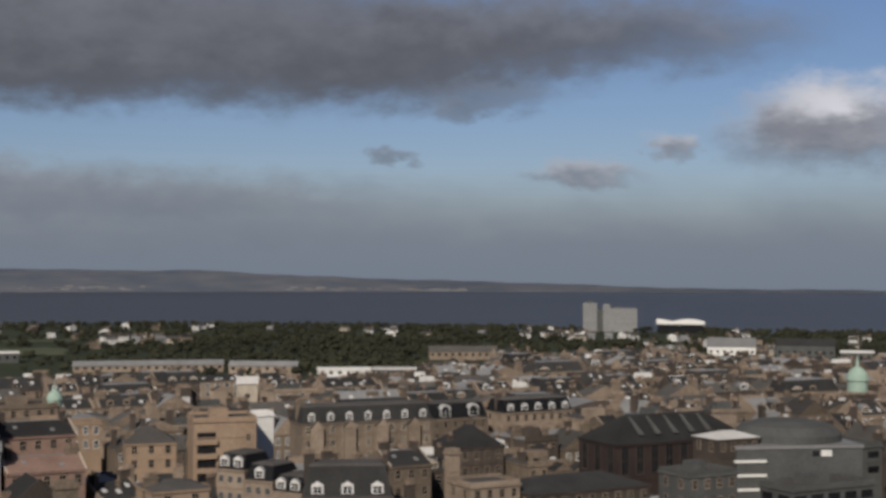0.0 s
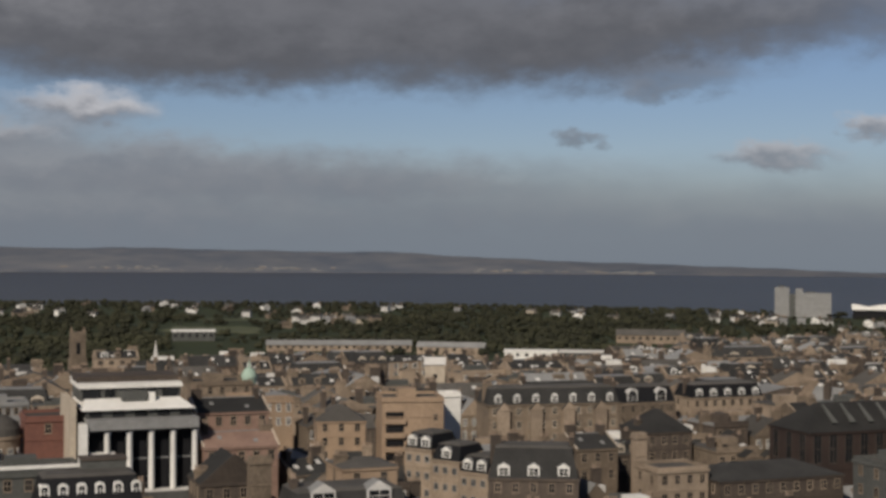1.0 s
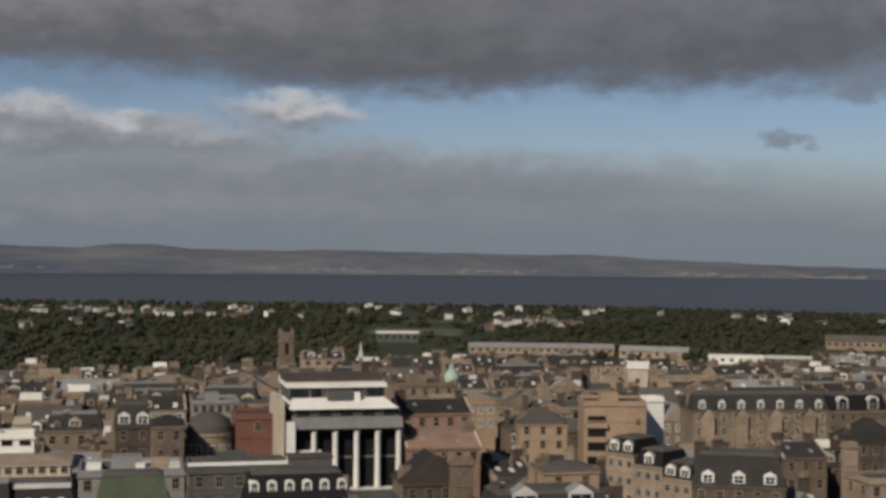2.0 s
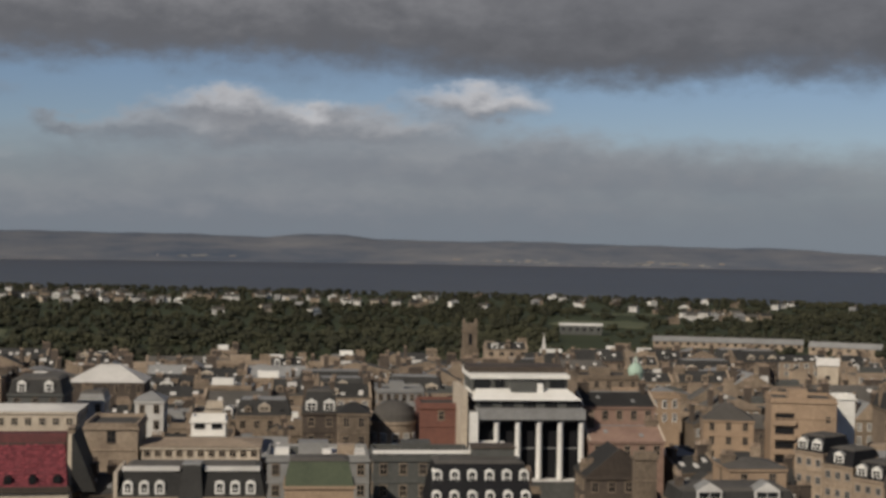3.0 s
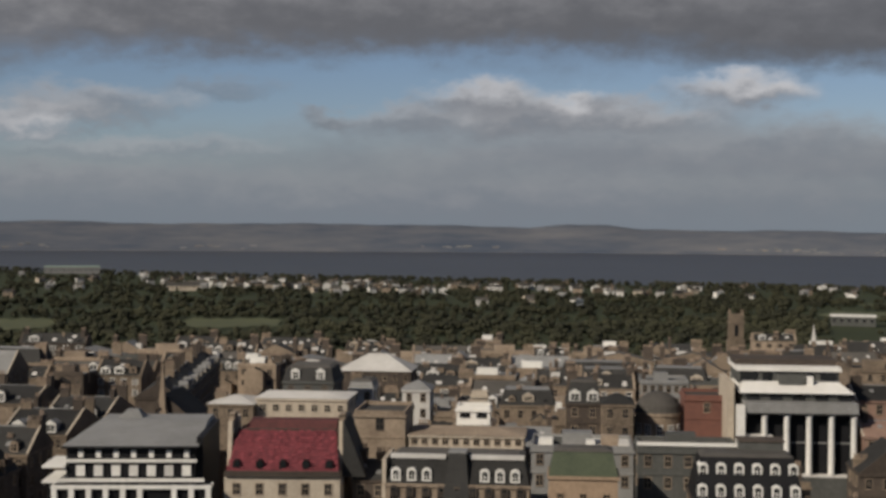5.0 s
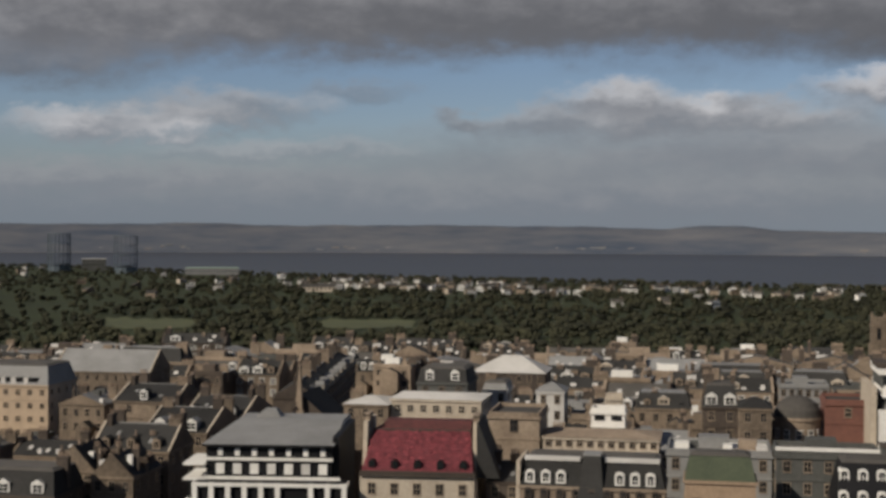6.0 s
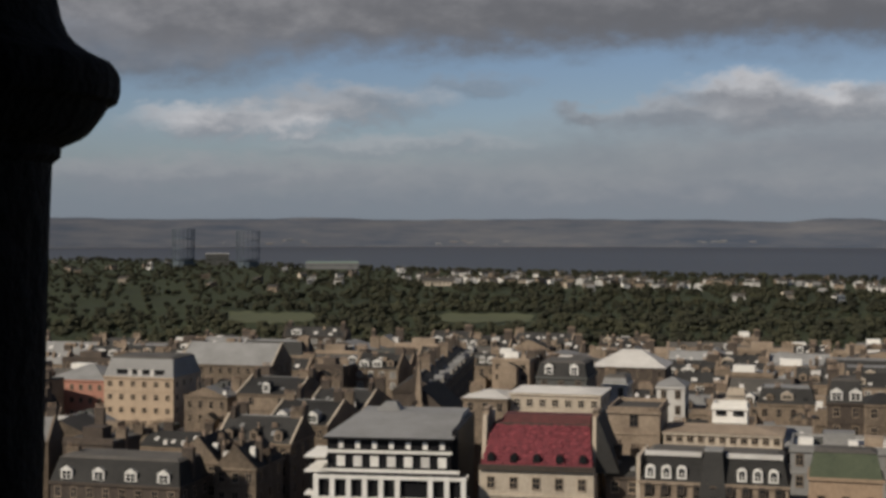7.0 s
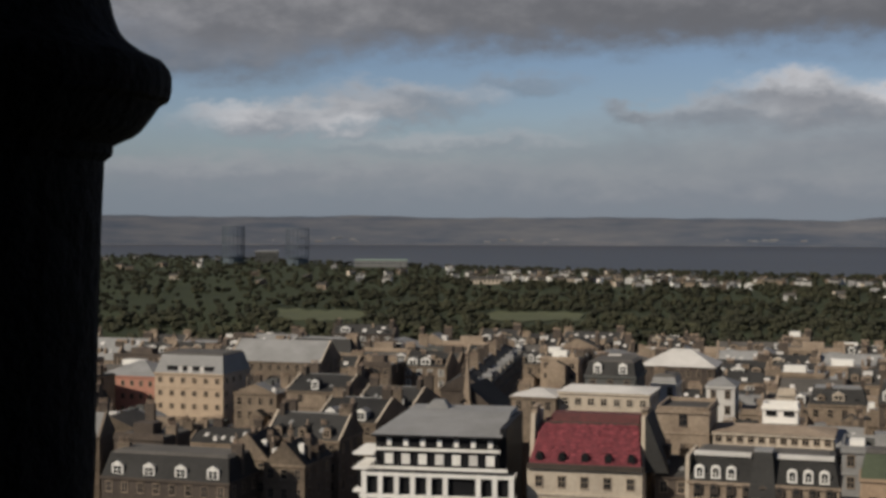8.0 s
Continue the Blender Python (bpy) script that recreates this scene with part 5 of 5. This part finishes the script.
def place(x, y, top, turn):
    k = rng.randrange(len(TENEMENTS))
    pieces, w, deep, h, rise = TENEMENTS[k]
    sx = rng.uniform(0.85, 1.15) if y < 400 else rng.uniform(1.1, 1.9)
    if not clear(x, x + w * sx, y - 3, y + deep):
        return 3.0
    top = min(top, open_height(x - 1, x + w * sx + 1, y) - rise - 1.2)
    if top < ground_z(x, y) + 3.5:
        return 4.0
    m = pose(x + w * sx / 2, y, top - h, 0, 0, turn) @ Matrix.Diagonal((sx, 1, 1, 1))
    if y > NEAR_LIMIT:
        for name, s, at in pieces:
            FAR_TOWN.join(SOURCE[s.name] if isinstance(s, bpy.types.Mesh) else s, m @ at)
    elif k in BUILT:
        copy_thing(BUILT[k], m)
    else:
        b = thing("tenement", "weathered sandstone tenement with slate roof and chimney stacks", "building", 0, 0, 0, group="tenements of the town")
        for name, s, at in pieces:
            part(name, with_pane(s) if isinstance(s, bpy.types.Mesh) else s, b, at=at)
        b.matrix_basis = m
        BUILT[k] = b
    return w * sx + rng.choice((0.1, 0.1, 0.4, 2.5, 6.0))


def fill_row(y, top_min, top_max, jitter):
    x = -y * 0.74 - 20
    while x < y * 1.08 + 20:
        yy = y + rng.uniform(-jitter, jitter)
        a = math.degrees(math.atan2(-x, y))
        if math.hypot(x, y) > city_end(a) + rng.uniform(-60, 40) or (x + 16 > -103.5 and x < -88.5 and y < 338):
            x += 8.0
            continue
        x += place(x, yy, ground_z(x, yy) + rng.uniform(top_min, top_max), rng.choice((0, 0, rng.uniform(-5, 5), rng.uniform(-20, 20) if y < 400 else rng.uniform(-8, 8))))


for y in (238, 262, 288, 316, 346):
    fill_row(y, 12.5, 17.0 if y < 300 else 18.0, 3)
y = 376.0
while y < 900:
    fill_row(y, 10.5, 14.5, 7)
    y += 27 + (y - 380) * 0.04
tagged(new("distant_town", FAR_TOWN.mesh("distant_town")), "crowded sandstone tenements, slate roofs and chimneys of the town beyond", "buildings", kind="stuff")

# ---- houses among the trees ----
def villa(k):
    q = random.Random(k + 40)
    wall, roof = (CREAM, WHITE, LEAD, PALE, SAND, PALE, BUFF, WHITE)[k % 8], q.choice((SLATE, FELT, LEAD))
    w, d, h = q.uniform(8, 15), q.uniform(6, 8), q.uniform(3.4, 5.4)
    b = thing("villa", "pale-walled villa with a grey roof among trees", "house", 0, -60, -60, group="villas among the trees")
    part("outer_wall", Shape().box(-w / 2, w / 2, 0, d, -3, h, wall), b)
    part("roof", Shape().gable(-w / 2 - 0.4, w / 2 + 0.4, -0.4, d + 0.4, h, h + 2.6, roof, wall, q.choice("xxxy")), b)
    part("chimney", CHIMNEYS[k % 3], b, at=pose(w / 2 - 1.2, d / 2, h + 1.6))
    s = Shape()
    for i in range(2):
        for j in range(int(w / 3)):
            x = -w / 2 + 1.6 + 3 * j
            s.box(x - 0.6, x + 0.6, -0.08, 0.05, h - 2.6 - 3 * i, h - 1.1 - 3 * i, GLASS)
    tagged(part("glazing", s, b), kind="stuff")
    return b


VILLAS = [villa(k) for k in range(8)]
HOUSES = []


def in_meadow(a, r, grow=0.0):
    return any(q[0] - grow < a < q[1] + grow and q[2] - 70 < r < q[3] - 6 for q in MEADOWS)


def blocks_view(a, r):
    return any(abs(a - q[0]) < q[1] and q[2] - 300 < stretch(a, r) < q[2] + 20 for q in VIEWS)


def add_villa(a, r, turn):
    r = stretch(a, r)
    x, y = -r * math.sin(radians(a)), r * math.cos(radians(a))
    m = pose(x, y, land(x, y, r) + 0.9, 0, 0, turn)
    b = VILLAS[len(HOUSES) % 8]
    if len(HOUSES) < 8:
        b.matrix_basis = m
    else:
        copy_thing(b, m)
    HOUSES.append((x, y))


# streets of houses on the rise near the shore, and scattered groups nearer
for a0, r0, n in ((-16.4, 1540, 14), (-33.0, 1900, 22), (-41.5, 1350, 10), (12.0, 1800, 14), (15.0, 1800, 14), (8.0, 1850, 14), (3.0, 1900, 14), (-3.0, 1750, 10), (9.0, 2000, 14), (6.5, 1700, 10), (-0.5, 1900, 12), (13.0, 2050, 12)):
    for k in range(n):
        add_villa(a0 + rng.uniform(-1.7, 1.7), r0 + rng.uniform(-45, 45), a0 + rng.uniform(-25, 25))
count = len(HOUSES)
while count < 295:
    a = rng.uniform(-47, 37)
    zone = rng.random()
    if zone < 0.72:
        r = rng.gauss(1900, 200) if a > -14 else rng.uniform(1400, 2250)
    else:
        r = rng.uniform(city_end(a) + 330, 2250)
    if blocks_view(a, r) or in_meadow(a, r, 0.3) or not 1350 < r < 2300 or (-35 < a < -18 and 1150 < r < 1750):
        continue
    add_villa(a, r, a + rng.uniform(-40, 40))
    count += 1


# ---- trees: woods too many to count ----
def tree_kind(seed, blobs):
    """Points and triangles of a tree 1 m high: tapered trunk, limbs, and a broken crown of clumps."""
    q = random.Random(seed)
    bm = bmesh.new()
    for k in range(blobs):
        ang, ring = k * 2.4 + q.random(), 0.30 * math.sqrt((k + 0.4) / blobs)
        c = Vector((ring * math.cos(ang), ring * math.sin(ang), 0.42 + 0.40 * q.random() - ring * 0.4))
        rad = q.uniform(0.12, 0.22)
        got = bmesh.ops.create_icosphere(bm, subdivisions=1, radius=rad)["verts"]
        for v in got:
            n = noise.noise(v.co * 14 + Vector((seed * 3.1, k, 0)))
            v.co = v.co * (1 + 0.55 * n) * Vector((1, 1, 0.85)).length * 0.58 + c
    crown = len(bm.faces)
    bmesh.ops.create_cone(bm, cap_ends=True, segments=5, radius1=0.035, radius2=0.015, depth=0.5, matrix=Matrix.Translation((0, 0, 0.24)))
    for k in range(3):
        bmesh.ops.create_cone(bm, cap_ends=False, segments=4, radius1=0.015, radius2=0.006, depth=0.3, matrix=pose(0.08 * math.cos(k * 2.1), 0.08 * math.sin(k * 2.1), 0.45, 30 * math.sin(k * 2.1), 30 * math.cos(k * 2.1), 0))
    bmesh.ops.triangulate(bm, faces=bm.faces[:])
    bm.verts.index_update()
    vs = np.array([v.co[:] for v in bm.verts])
    fs = np.array([[v.index for v in f.verts] for f in bm.faces])
    bm.free()
    return vs, fs


def wood(name, label, spots, kinds):
    """All the trees of one wood as one mesh."""
    vs, fs, n = [], [], 0
    for x, y, z, h, spread in spots:
        v, f = kinds[rng.randrange(len(kinds))]
        a = rng.uniform(0, 6.28)
        c, s = math.cos(a), math.sin(a)
        p = np.stack([(v[:, 0] * c - v[:, 1] * s) * h * spread + x, (v[:, 0] * s + v[:, 1] * c) * h * spread + y, v[:, 2] * h + z], 1)
        vs.append(p), fs.append(f + n)
        n += len(v)
    V, F = np.concatenate(vs), np.concatenate(fs)
    me = bpy.data.meshes.new(name)
    me.vertices.add(len(V)), me.loops.add(F.size), me.polygons.add(len(F))
    me.vertices.foreach_set("co", V.astype(np.float32).ravel())
    me.loops.foreach_set("vertex_index", F.astype(np.int32).ravel())
    me.polygons.foreach_set("loop_start", np.arange(0, F.size, 3, dtype=np.int32))
    me.materials.append(LEAF)
    me.polygons.foreach_set("use_smooth", [True] * len(F))
    me.update(calc_edges=True)
    tagged(new(name, me), label, "trees", kind="stuff")


KINDS_NEAR = [tree_kind(k, 15) for k in range(6)]
KINDS_FAR = [tree_kind(k + 9, 11) for k in range(6)]


def spot(a, r, h):
    r = stretch(a, r)
    x, y = -r * math.sin(radians(a)), r * math.cos(radians(a))
    return (x, y, land(x, y, r) - 0.4, h, rng.uniform(0.9, 1.4))


def scatter(n, r0, r1, kinds, name, label, h0, h1):
    spots, tries = [], 0
    while len(spots) < n and tries < n * 8:
        tries += 1
        a = rng.uniform(-48, 38)
        r = math.sqrt(rng.uniform(r0 * r0, r1 * r1))
        if r < city_end(a) - 20 or in_meadow(a, r) or (blocks_view(a, r) and rng.random() < 0.9):
            continue
        x, y = -stretch(a, r) * math.sin(radians(a)), stretch(a, r) * math.cos(radians(a))
        clump = noise.noise(Vector((x * 0.006, y * 0.006, 5)))
        if clump < -0.18 and rng.random() < 0.7:
            continue
        if any(abs(x - hx) < 13 and -45 < y - hy < 8 for hx, hy in HOUSES) or not clear(x - 6, x + 6, y - 4, y + 4):
            continue
        spots.append(spot(a, r, rng.uniform(h0, h1)))
    wood(name, label, spots, kinds)


scatter(2900, 620, 1150, KINDS_NEAR, "woodland", "dark green broadleaved trees at the edge of town", 3.8, 8)
scatter(2700, 1100, 1700, KINDS_FAR, "woodland", "dark green parkland trees", 5, 10)
scatter(3200, 1600, 2380, KINDS_FAR, "woodland", "dark green trees towards the shore", 5, 9.5)
belt = [spot(rng.uniform(-48, 38), rng.uniform(2280, 2390), rng.uniform(6, 11)) for k in range(900)]
belt = [q for q in belt if not any(abs(math.degrees(math.atan2(-q[0], q[1])) - v[0]) < v[1] and v[2] - 300 < math.hypot(q[0], q[1]) < v[2] + 20 for v in VIEWS)]
wood("woodland", "belt of dark trees along the shore", belt, KINDS_FAR)


# ---- the far shore's pale houses ----
far_town = Shape()
for a0, n in ((-27.0, 26), (-23.5, 12), (-15.0, 14), (-8.0, 22), (-12.5, 12), (4.0, 8), (22.0, 10), (14.0, 8)):
    for k in range(n):
        a, r = radians(a0 + rng.gauss(0, 1.1)), rng.uniform(4804, 4826)
        x, y, w, h = -r * math.sin(a), r * math.cos(a), rng.uniform(8, 30), rng.uniform(1.5, 3.5)
        z = hills_height(x, y, r) - 1
        far_town.join(Shape().box(-w / 2, w / 2, 0, 6, 0, h, rng.choice((BUFF, LEAD, LEAD, CONC))).gable(-w / 2, w / 2, 0, 6, h, h + 2, LEAD, LEAD), pose(x, y, z, 0, 0, math.degrees(a)))
tagged(new("far_shore_houses", far_town.mesh("far_shore_houses")), "pale specks of houses along the far shore", "houses", kind="stuff")
